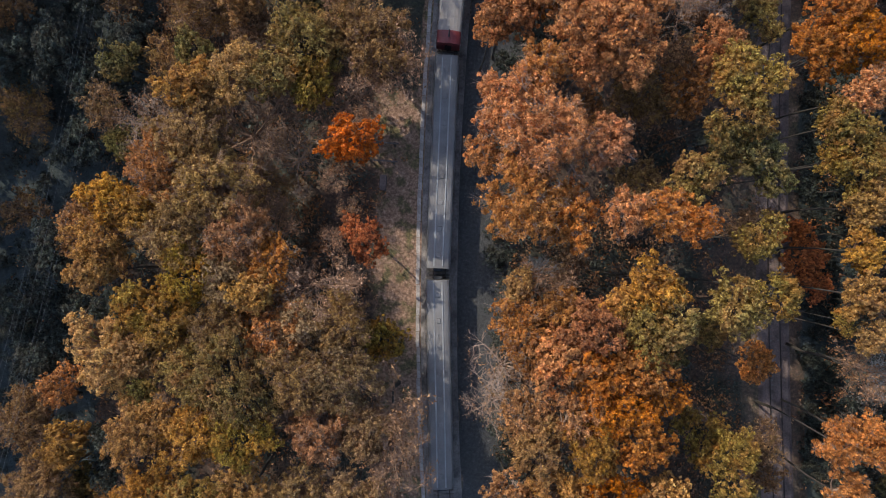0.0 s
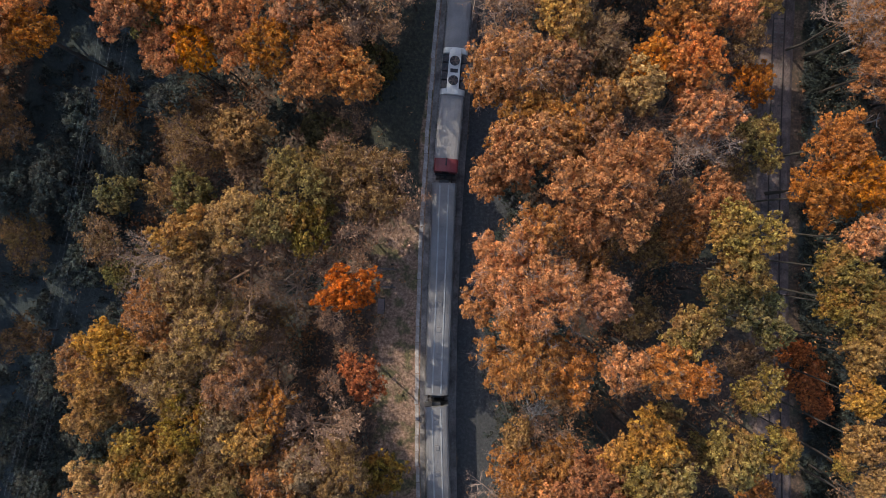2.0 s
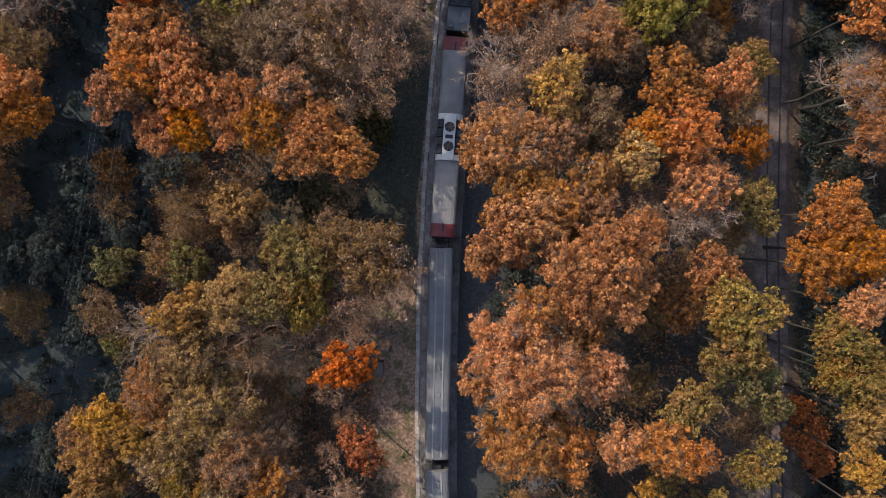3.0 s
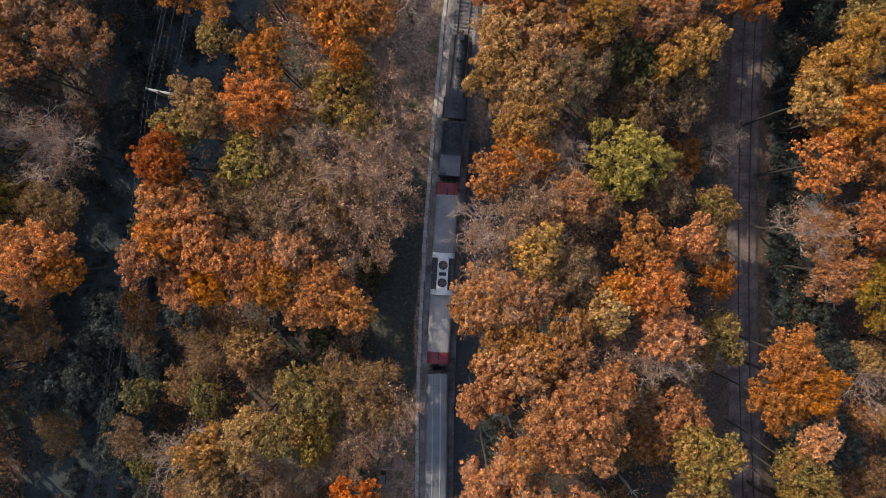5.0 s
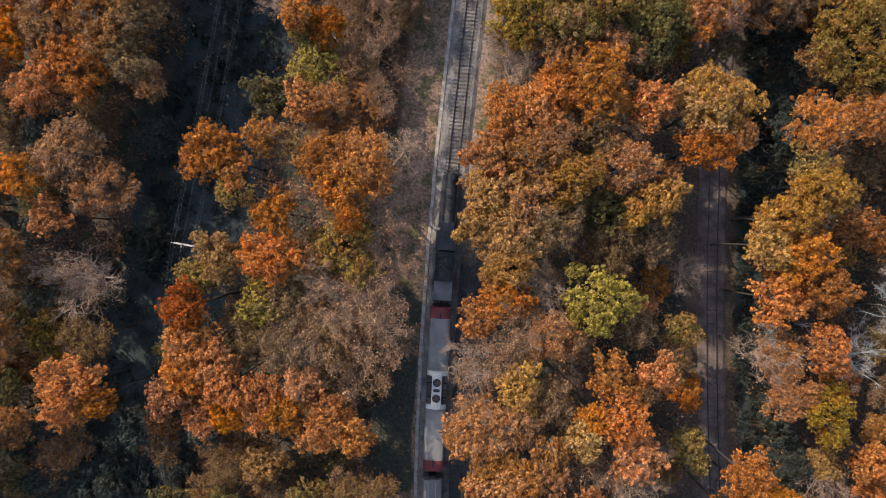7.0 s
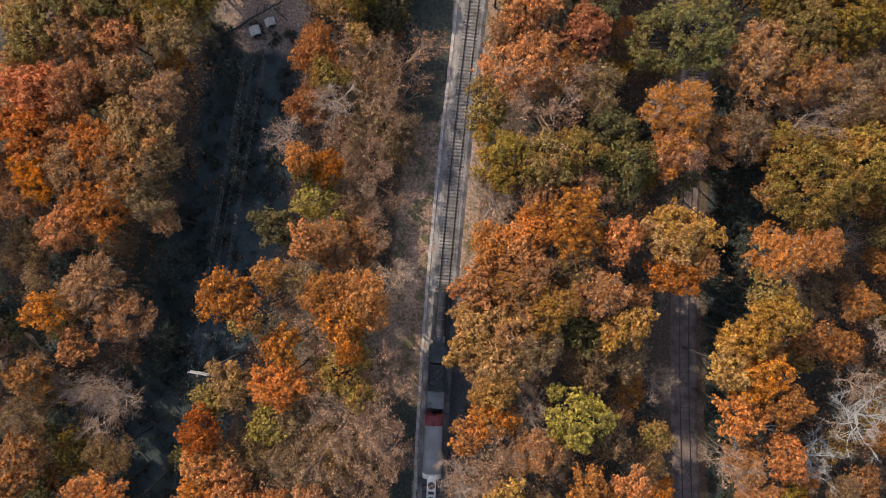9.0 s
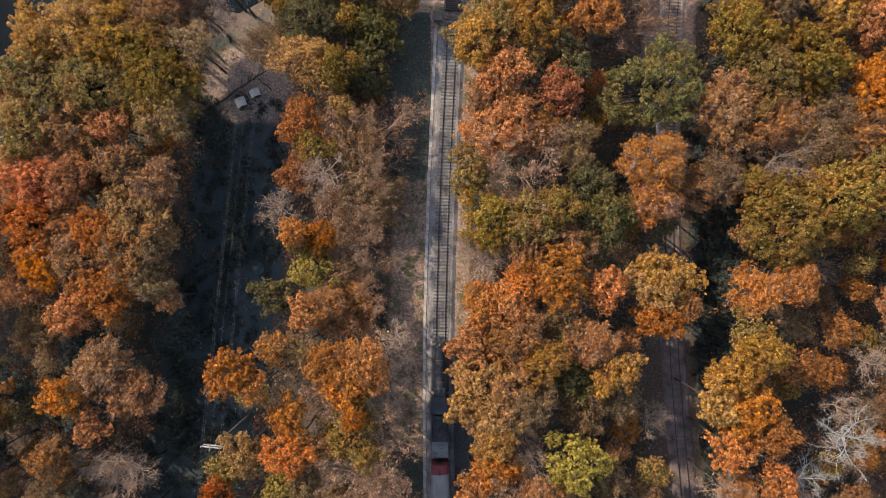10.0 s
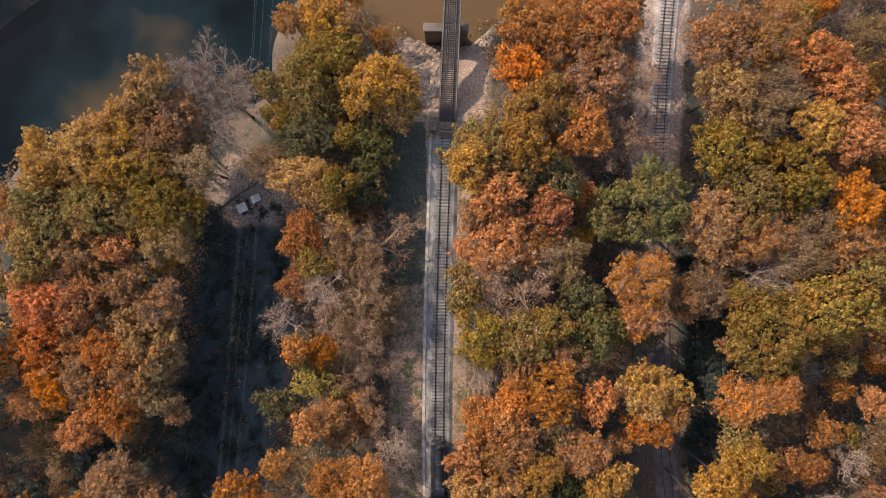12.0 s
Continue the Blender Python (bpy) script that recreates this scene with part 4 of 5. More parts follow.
grow("brown_bare", -16.2, 94.1, 15.0, 6.4)
# second crown added inside the beech above, to thicken its shadow
grow("brown", -16.7, 93.9, 14.0, 5.3)
grow("umber", -14.0, 87.0, 13.0, 4.8)
grow("brown_bare", -19.5, 86.0, 11.0, 3.5)
grow("brown_bare", 8.7, 92.2, 21.0, 6.4)
grow("umber", 17.1, 94.5, 18.0, 4.1)
grow("olive", 1.4, 89.9, 20.0, 3.2)
grow("copper", 28.8, 90.5, 22.0, 5.9)
grow("copper", 29.5, 85.8, 20.0, 3.9)
grow("green", 19.4, 88.7, 19.0, 3.7)
grow("copper", 46.8, 98.1, 20.0, 5.6)
grow("rust", 39.5, 99.1, 20.0, 4.8)
grow("umber", 39.7, 89.8, 18.0, 4.1)
grow("brown", 52.4, 95.6, 19.0, 4.1)
grow("bare", 48.4, 91.8, 18.0, 4.1)
grow("umber", 56.3, 94.5, 18.0, 4.1)
grow("golden", -58.2, 110.5, 21.0, 6.0)
grow("golden", -64.0, 108.0, 20.0, 4.8)
grow("golden", -52.2, 108.8, 21.0, 5.2)
grow("olive", -64.3, 101.9, 21.0, 5.2)
grow("olive", -56.5, 102.0, 21.0, 6.0)
grow("olive", -45.3, 102.8, 22.0, 6.6)
grow("rust", -47.4, 110.7, 20.0, 5.2)
grow("rust", -45.4, 113.2, 14.5, 5.3)
grow("golden", -47.8, 120.6, 20.0, 4.5)
grow("silver", -40.8, 121.9, 18.0, 5.7)
grow("brown", -50.6, 116.4, 17.0, 4.5)
grow("olive", -65.8, 95.9, 20.0, 5.2)
grow("rust", -59.4, 95.9, 19.0, 5.3)
grow("orange", -53.3, 95.9, 19.0, 3.5)
grow("umber", -44.9, 97.7, 20.0, 4.3)
grow("umber", -41.3, 108.2, 19.0, 3.9)
grow("golden", -21.7, 133.3, 14.0, 4.6)
grow("olive", -22.3, 125.7, 15.5, 6.5)
grow("olive", -18.5, 127.9, 14.0, 3.7)
grow("olive", -24.1, 121.2, 15.5, 5.9)
grow("green", -24.2, 114.1, 15.0, 5.5)
grow("olive", -28.4, 117.6, 13.0, 3.7)
grow("golden", -12.3, 122.3, 17.0, 5.8)
grow("golden", -9.4, 119.0, 13.0, 3.9)
grow("golden", -23.9, 106.7, 16.5, 5.4)
grow("olive", -19.4, 105.8, 17.0, 3.8)
grow("orange", -25.6, 97.8, 13.0, 4.2)
# next two: dark green for shaded crowns, raised to shade the verge
grow("green", -13.6, 112.6, 13.0, 4.5)
grow("green", -15.5, 105.3, 12.0, 4.3)
grow("copper", -15.2, 102.2, 7.0, 3.1)
grow("brown", -31.4, 109.7, 14.0, 3.5)
grow("orange", 11.3, 130.6, 20.0, 5.2)
grow("rust", 16.4, 128.9, 20.0, 5.2)
grow("orange", 23.5, 131.2, 21.0, 4.1)
grow("rust", 21.6, 127.2, 20.0, 4.3)
grow("orange", 10.4, 123.8, 20.0, 4.3)
grow("golden", 12.9, 118.5, 21.0, 5.6)
grow("copper", 21.7, 122.1, 20.0, 6.1)
grow("orange", 20.0, 114.4, 20.0, 3.9)
grow("brown_bare", 27.0, 121.7, 18.0, 3.7)
grow("brown_bare", 27.8, 114.0, 17.0, 4.6)
grow("olive", 4.9, 111.3, 20.0, 6.9)
grow("golden", 1.8, 108.9, 22.0, 3.8)
grow("orange", 6.2, 104.8, 21.0, 4.7)
grow("golden", 10.4, 112.5, 21.0, 4.1)
grow("green", 15.9, 106.3, 19.0, 4.8)
grow("red", 14.9, 101.9, 20.0, 3.9)
grow("green", 29.4, 102.7, 22.0, 6.6)
grow("orange", 6.3, 97.1, 20.0, 5.6)
grow("rust", 12.5, 96.2, 19.0, 3.9)
grow("bare", 15.9, 95.3, 17.0, 3.8)
grow("rust", 2.9, 101.0, 18.0, 2.7)
grow("umber", 23.3, 100.7, 14.0, 3.9)
grow("rust", 41.3, 129.0, 20.0, 5.2)
grow("rust", 49.1, 129.0, 20.0, 6.1)
grow("orange", 56.0, 125.6, 20.0, 5.2)
grow("orange", 59.5, 121.4, 20.0, 4.3)
grow("umber", 64.3, 129.4, 19.0, 3.5)
grow("golden", 42.3, 120.5, 20.0, 5.2)
grow("brown", 50.6, 121.6, 19.0, 5.3)
grow("olive", 41.6, 111.9, 20.0, 4.8)
grow("umber", 47.2, 116.4, 19.0, 4.4)
grow("golden", 56.2, 115.4, 20.0, 4.3)
grow("orange", 62.2, 113.7, 20.0, 4.3)
grow("olive", 45.5, 104.9, 21.0, 6.0)
grow("olive", 52.9, 106.8, 20.0, 5.2)
grow("rust", 42.2, 102.4, 19.0, 4.2)
grow("orange", 62.4, 103.3, 20.0, 4.3)
grow("umber", 56.7, 99.9, 18.0, 4.0)
grow("copper", 48.8, 97.2, 18.0, 4.0)
grow("bare", 54.7, 96.3, 17.0, 2.9)
grow("rust", 62.3, 97.3, 19.0, 4.4)
grow("golden", -27.1, -36.6, 21.0, 3.6)
grow("olive", -21.4, -36.1, 22.0, 3.5)
grow("golden", -16.2, -35.3, 22.0, 3.5)
grow("umber", -10.5, -34.4, 21.0, 3.6)
grow("umber", -4.5, -34.2, 21.0, 3.6)
grow("brown_bare", 0.2, -33.7, 20.0, 2.9)
grow("rust", 12.4, -31.3, 21.0, 3.0)
grow("golden", 17.9, -30.4, 22.0, 3.5)
grow("orange", 23.2, -29.4, 22.0, 3.5)
grow("golden", 29.0, -29.0, 21.0, 3.0)
grow("olive", 37.2, -28.1, 19.0, 2.8)
grow("copper", 49.0, -26.7, 20.0, 3.0)
grow("umber", -41.8, -40.2, 14.0, 3.9)
grow("bare", -37.9, 120.1, 12.0, 3.2)
grow("bare", -41.0, 114.6, 14.0, 3.7)
grow("rust", -44.8, 117.1, 18.0, 4.4)
grow("bare", -35.4, 123.1, 11.0, 2.8)
grow("golden", -53.2, 116.2, 18.0, 3.5)
grow("olive", -30.4, 122.4, 14.0, 2.8)
grow("orange", -66.9, 87.4, 19.0, 4.3)
grow("rust", -60.4, 81.1, 18.0, 4.0)
grow("umber", -57.7, 88.4, 16.0, 3.4)
grow("rust", -67.4, 71.5, 17.0, 4.1)
grow("umber", -65.1, 64.7, 16.0, 4.1)
grow("umber", -54.2, 72.2, 16.0, 3.6)
grow("snag", 55.4, 42.1, 15.0, 3.8)
grow("snag", 61.8, 48.9, 16.0, 4.4)
grow("snag", 44.0, 42.9, 14.0, 2.6)
grow("bare", 4.0, 75.7, 18.0, 3.5)
grow("snag", 11.8, -6.8, 20.0, 1.9)
grow("snag", 52.6, -13.2, 17.0, 2.6)
grow("olive", 49.1, 83.1, 22.0, 6.7)
grow("olive", 57.0, 86.8, 22.0, 7.4)
grow("olive", 63.3, 91.5, 20.0, 3.8)
grow("olive", 45.4, 86.5, 20.0, 3.8)
grow("golden", 30.9, 74.2, 20.0, 4.7)
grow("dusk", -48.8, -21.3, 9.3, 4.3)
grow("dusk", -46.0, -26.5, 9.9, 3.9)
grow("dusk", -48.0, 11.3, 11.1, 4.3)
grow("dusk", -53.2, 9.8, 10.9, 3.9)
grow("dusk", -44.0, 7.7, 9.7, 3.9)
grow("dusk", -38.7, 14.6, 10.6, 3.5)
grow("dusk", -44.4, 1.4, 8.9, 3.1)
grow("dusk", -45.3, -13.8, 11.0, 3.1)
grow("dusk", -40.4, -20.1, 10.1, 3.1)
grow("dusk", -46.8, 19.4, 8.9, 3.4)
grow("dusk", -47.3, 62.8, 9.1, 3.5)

# younger trees in the gaps, and added woods further out that close the forest and shade its edge
stood = list(STOOD)
fill_rng = np.random.default_rng(21)


for gx in np.arange(-72, 74, 5.5):
    for gy in np.arange(-44, 150, 5.5):
        x, y = float(gx + fill_rng.uniform(-1.8, 1.8)), float(gy + fill_rng.uniform(-1.8, 1.8))
        kind = str(fill_rng.choice(["brown", "dusk", "rust", "green", "bare", "olive"], p=[0.26, 0.26, 0.14, 0.14, 0.1, 0.1]))
        if x > 6 and y > 15 or y > 95:
            kind = str(fill_rng.choice(["rust", "orange", "golden", "copper", "brown", "bare", "olive"], p=[0.24, 0.16, 0.14, 0.14, 0.14, 0.08, 0.1]))
        tall, wide = fill_rng.uniform(9, 15), fill_rng.uniform(2.1, 3.0)
        off = x - main_x(y)
        if -10 < off < 7 or -6.5 < x - side_x(y) < 8 or abs(lane(x, y)) < (6 if y < 50 else 9) or y > shore(x) - 4 or math.hypot(x + 36, y - 105) < 10:
            continue
        if -19 < off < -9 and (-18 < y < 14 or 46 < y < 92):
            continue
        if any((x - a) ** 2 + (y - b) ** 2 < (0.55 * r + 1.5) ** 2 for a, b, r in stood):
            continue
        grow(kind, x, y, float(land(x, y)) + tall, wide, name="young_tree")

# a row of slender bare saplings along the west verge, whose trunks throw long shadows on the grass
for y in np.arange(-14, 96, 3.6):
    y = float(y + fill_rng.uniform(-0.9, 0.9))
    x = float(main_x(y)) - float(fill_rng.uniform(9.5, 12.5))
    grow("brown_bare", x, y, float(land(x, y)) + fill_rng.uniform(9, 14), fill_rng.uniform(0.9, 1.4), name="sapling")

# taller trees added to close the west side of the power line's clearing and shade it
for y in np.arange(20, 100, 5.0):
    x = float(-lane(0.0, y) - fill_rng.uniform(12.5, 17))
    y = float(y)
    kind = str(fill_rng.choice(["rust", "orange", "brown", "olive"]))
    if all((x - a) ** 2 + (y - b) ** 2 > (0.7 * r + 1.6) ** 2 for a, b, r in stood):
        grow(kind, x, y, fill_rng.uniform(20, 23), fill_rng.uniform(2.8, 3.6))

# an added middle storey along that edge, blocking sun from under the crowns
for y in np.arange(22, 100, 3.4):
    x = float(-lane(0.0, y) - fill_rng.uniform(12, 19))
    y = float(y)
    grow(str(fill_rng.choice(["brown", "dusk", "green"])), x, y, float(land(x, y)) + fill_rng.uniform(13, 17), fill_rng.uniform(2.0, 2.6), name="young_tree")
# bushes along the strip east of the branch railway, dark-leaved for its shade
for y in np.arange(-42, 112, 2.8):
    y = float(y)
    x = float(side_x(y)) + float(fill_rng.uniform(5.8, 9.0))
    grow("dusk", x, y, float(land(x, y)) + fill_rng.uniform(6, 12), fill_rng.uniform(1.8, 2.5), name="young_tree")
# low bushes at the woods' foot east of the main line, added as shade
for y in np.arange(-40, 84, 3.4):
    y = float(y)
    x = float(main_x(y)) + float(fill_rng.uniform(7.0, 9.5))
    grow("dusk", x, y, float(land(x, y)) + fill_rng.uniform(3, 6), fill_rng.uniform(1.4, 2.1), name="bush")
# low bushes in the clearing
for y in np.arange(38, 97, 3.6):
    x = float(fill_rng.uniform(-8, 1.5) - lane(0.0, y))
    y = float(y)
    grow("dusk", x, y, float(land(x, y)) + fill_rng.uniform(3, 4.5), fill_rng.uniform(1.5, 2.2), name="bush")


def build_far_woods():
    points = {k: [] for k in ("orange", "golden", "olive", "brown", "rust")}
    trunks = []
    for gx in np.arange(-130, 122, 7.2):
        for gy in np.arange(-82, 190, 7.2):
            x, y = float(gx + fill_rng.uniform(-2.4, 2.4)), float(gy + fill_rng.uniform(-2.4, 2.4))
            kind = str(fill_rng.choice(list(points)))
            tall, wide = fill_rng.uniform(19, 25), fill_rng.uniform(3.6, 5.4)
            edge = -70
            # unseen south-western trees, set closer and taller to throw shade eastward
            if y < 26:
                tall, edge = tall + 5, -58
            if edge < x < 72 and -42 < y < 150 or abs(x - main_x(y)) < 11 or abs(x - side_x(y)) < 8 or abs(lane(x, y)) < 10 or y > shore(x) - (22 if x < -70 else 5):
                continue
            if any((x - a) ** 2 + (y - b) ** 2 < (r + 2.0) ** 2 for a, b, r in stood):
                continue
            base = float(land(x, y))
            spots = crown_shape(fill_rng, wide, 22, 0.8) + np.array([x, y, base + tall - wide * 0.7, 0])
            points[kind].append(leaf_points(fill_rng, spots, 1100, 0.7, tufts=5))
            for k in range(3):
                a, b = 2.1 * k, 2.1 * (k + 1)
                trunks += [(x + 0.35 * math.cos(a), y + 0.35 * math.sin(a), base), (x + 0.35 * math.cos(b), y + 0.35 * math.sin(b), base), (x, y, base + tall - wide)]
    for kind, rows in points.items():
        tagged(new("far_woods", triangles("far_woods", np.concatenate(rows), LEAF[kind])), "canopy of " + kind + " autumn woods around the valley", "woods", kind="stuff")
    tagged(new("far_stand_of_trunks", triangles("far_stand_of_trunks", np.array(trunks), BARK)), "grey trunks of the surrounding woods", "woods", kind="stuff")


build_far_woods()


# ---- undergrowth: low brush over the whole forest floor ----
def build_undergrowth():
    rng = np.random.default_rng(31)
    n = 12000
    x, y = rng.uniform(-95, 85, n), rng.uniform(-60, 150, n)
    off, side = x - main_x(y), np.abs(x - side_x(y))
    verge = (off > -9.5) & (off < 5)
    keep = (np.abs(off) > 3.4) & (side > 2.6) & (y < shore(x) - 1.5) & (np.hypot(x + 36, y - 104) > 4.5)
    keep &= ~verge | (rng.random(n) < np.where(off < -4.5, 0.3, 0.15))
    keep &= (side > 5) | (rng.random(n) < 0.4)
    keep &= (np.abs(lane(x, y)) > 7) | (rng.random(n) < 0.8)
    keep &= (off < 1) | (off > 8) | (y > 60)
    x, y, verge, side = x[keep], y[keep], verge[keep], side[keep]
    z = land(x, y)
    names = (("undergrowth", "dusk", "shade-dark green brush and saplings on the forest floor"), ("dry_brush", "bare", "withered brown brush and bracken on the forest floor"), ("russet_brush", "rust", "russet saplings and brush below the trees"))
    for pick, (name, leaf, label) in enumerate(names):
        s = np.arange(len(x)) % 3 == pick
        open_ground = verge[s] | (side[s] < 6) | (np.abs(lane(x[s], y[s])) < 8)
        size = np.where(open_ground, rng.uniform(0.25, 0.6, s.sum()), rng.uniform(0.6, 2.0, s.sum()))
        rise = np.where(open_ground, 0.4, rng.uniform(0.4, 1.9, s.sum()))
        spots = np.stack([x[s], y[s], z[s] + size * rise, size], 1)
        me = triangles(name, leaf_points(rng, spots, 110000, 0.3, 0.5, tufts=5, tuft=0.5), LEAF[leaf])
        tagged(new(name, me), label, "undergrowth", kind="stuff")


def build_ditch_brush():
    """Rank growth beside the branch railway and in the clearing, coloured dark for the shade there."""
    rng = np.random.default_rng(37)
    y = rng.uniform(-45, 104, 1500)
    first = np.arange(1500) < 800
    x = np.where(first, side_x(y) + rng.uniform(3.6, 9.5, 1500), rng.uniform(-9, 7, 1500) - lane(0.0, y))
    size = rng.uniform(0.35, 1.0, 1500)
    spots = np.stack([x, y, land(x, y) + size * 0.7, size], 1)
    tagged(new("rank_brush", triangles("rank_brush", leaf_points(rng, spots, 150000, 0.22, 0.6, tufts=6, tuft=0.5), LEAF["dusk"])), "shade-dark green rank brush over dark ground", "undergrowth", kind="stuff")


build_undergrowth()
build_ditch_brush()


def build_riprap():
    """Broken stone on the bank below the bridge and along the water's edge."""
    rng = np.random.default_rng(41)
    verts, faces = [], []
    ico = bmesh.new()
    bmesh.ops.create_icosphere(ico, subdivisions=1, radius=1.0)
    unit, tri = np.array([v.co[:] for v in ico.verts]), [tuple(v.index for v in f.verts) for f in ico.faces]
    ico.free()
    for i in range(2200):
        if i < 1800:
            x, y = -1.8 - abs(rng.normal()) * 4.2, rng.uniform(120.5, 140)
        else:
            x = rng.uniform(-34, 9)
            y = float(shore(x)) + rng.uniform(-2.5, 0.6)
        size = rng.uniform(0.1, 0.36) if i % 9 else rng.uniform(0.36, 0.65)
        first = len(verts)
        form = unit * (1 + rng.uniform(-0.28, 0.28, (len(unit), 1))) * size * np.array([rng.uniform(0.8, 1.3), rng.uniform(0.8, 1.3), rng.uniform(0.5, 0.8)])
        verts.extend(form + np.array([x, y, float(land(x, y)) + size * 0.15]))
        faces.extend(tuple(first + k for k in f) for f in tri)
    tagged(new("riprap", mesh_from("riprap", verts, faces, STONE)), "pale broken stones on the bank below the bridge", "stones", kind="stuff")


build_riprap()


# ---- the train ----
CREAM = surface("dusty_grey_roof", (0.16, 0.145, 0.139), (0.27, 0.248, 0.236), 0.35, 6, 0.75, bump=0.05, speckle=0.3)
WHITE = surface("white_roof_paint", (0.48, 0.455, 0.42), (0.64, 0.61, 0.57), 0.6, 8, 0.5, bump=0.05, speckle=0.3)
RED = surface("dull_red_paint", (0.12, 0.018, 0.02), (0.23, 0.036, 0.037), 0.5, 8, 0.5, bump=0.05, speckle=0.3)
BLACK = surface("sooty_black", (0.012, 0.012, 0.014), (0.045, 0.045, 0.05), 0.6, 7, 0.5, bump=0.1)
DARK = surface("dark_grille", (0.015, 0.015, 0.017), (0.05, 0.05, 0.053), 2, 12, 0.6, 0.4, bump=0.2)
COAL = surface("coal", (0.008, 0.008, 0.009), (0.04, 0.04, 0.045), 1.5, 5, 0.6, bump=1.0, distance=0.2)
COACH_ROOF = surface("grey_coach_roof", (0.12, 0.112, 0.11), (0.2, 0.19, 0.185), 0.35, 6, 0.8, bump=0.05, speckle=0.3)
ROOF_RIB = surface("pale_roof_rib", (0.2, 0.2, 0.2), (0.3, 0.3, 0.3), 0.5, 6, 0.7, bump=0.05, speckle=0.3)
TENDER_TOP = surface("grey_tender_deck", (0.1, 0.1, 0.1), (0.2, 0.195, 0.19), 0.6, 7, 0.7, speckle=0.3)
STAINLESS = surface("fluted_steel_side", (0.28, 0.28, 0.29), (0.42, 0.42, 0.43), 0.5, 9, 0.35, 0.8)
PANE = surface("dark_window", (0.012, 0.014, 0.016), (0.025, 0.028, 0.03), 0.5, 5, 0.1, bump=0.0)


def on_track(y):
    return pose(float(main_x(y)), y, RAIL_TOP + 0.16, 0, 0, math.degrees(heading(main_x, y)))


def roof_outline(half, eave, crown, steps=10):
    """Half-round roof section between two eaves."""
    return [(half * math.cos(math.pi * i / steps), eave + (crown - eave) * math.sin(math.pi * i / steps) ** 0.8) for i in range(steps + 1)]


def loft(section, y0, y1, floor=None):
    """A length of body with that section, closed at the ends."""
    bm = bmesh.new()
    pts = list(section)
    if floor is not None:
        pts = pts + [(pts[-1][0], floor), (pts[0][0], floor)]
    rings = [[bm.verts.new((x, y, z)) for x, z in pts] for y in (y0, y1)]
    n = len(pts)
    for k in range(n):
        bm.faces.new((rings[0][k], rings[0][(k + 1) % n], rings[1][(k + 1) % n], rings[1][k]))
    bm.faces.new(rings[0][::-1])
    bm.faces.new(rings[1])
    bmesh.ops.recalc_face_normals(bm, faces=bm.faces)
    return bm


def wheelset(parent, y, r):
    bm = bmesh.new()
    for x in (-0.75, 0.75):
        rod(bm, (x - 0.07, y, r), (x + 0.07, y, r), r, sides=18)
        rod(bm, (x * 0.9 - 0.015, y, r), (x * 0.9 + 0.015, y, r), r + 0.03, sides=18)
    rod(bm, (-0.75, y, r), (0.75, y, r), 0.08, sides=8)
    part("wheelset", bm, BLACK, parent)


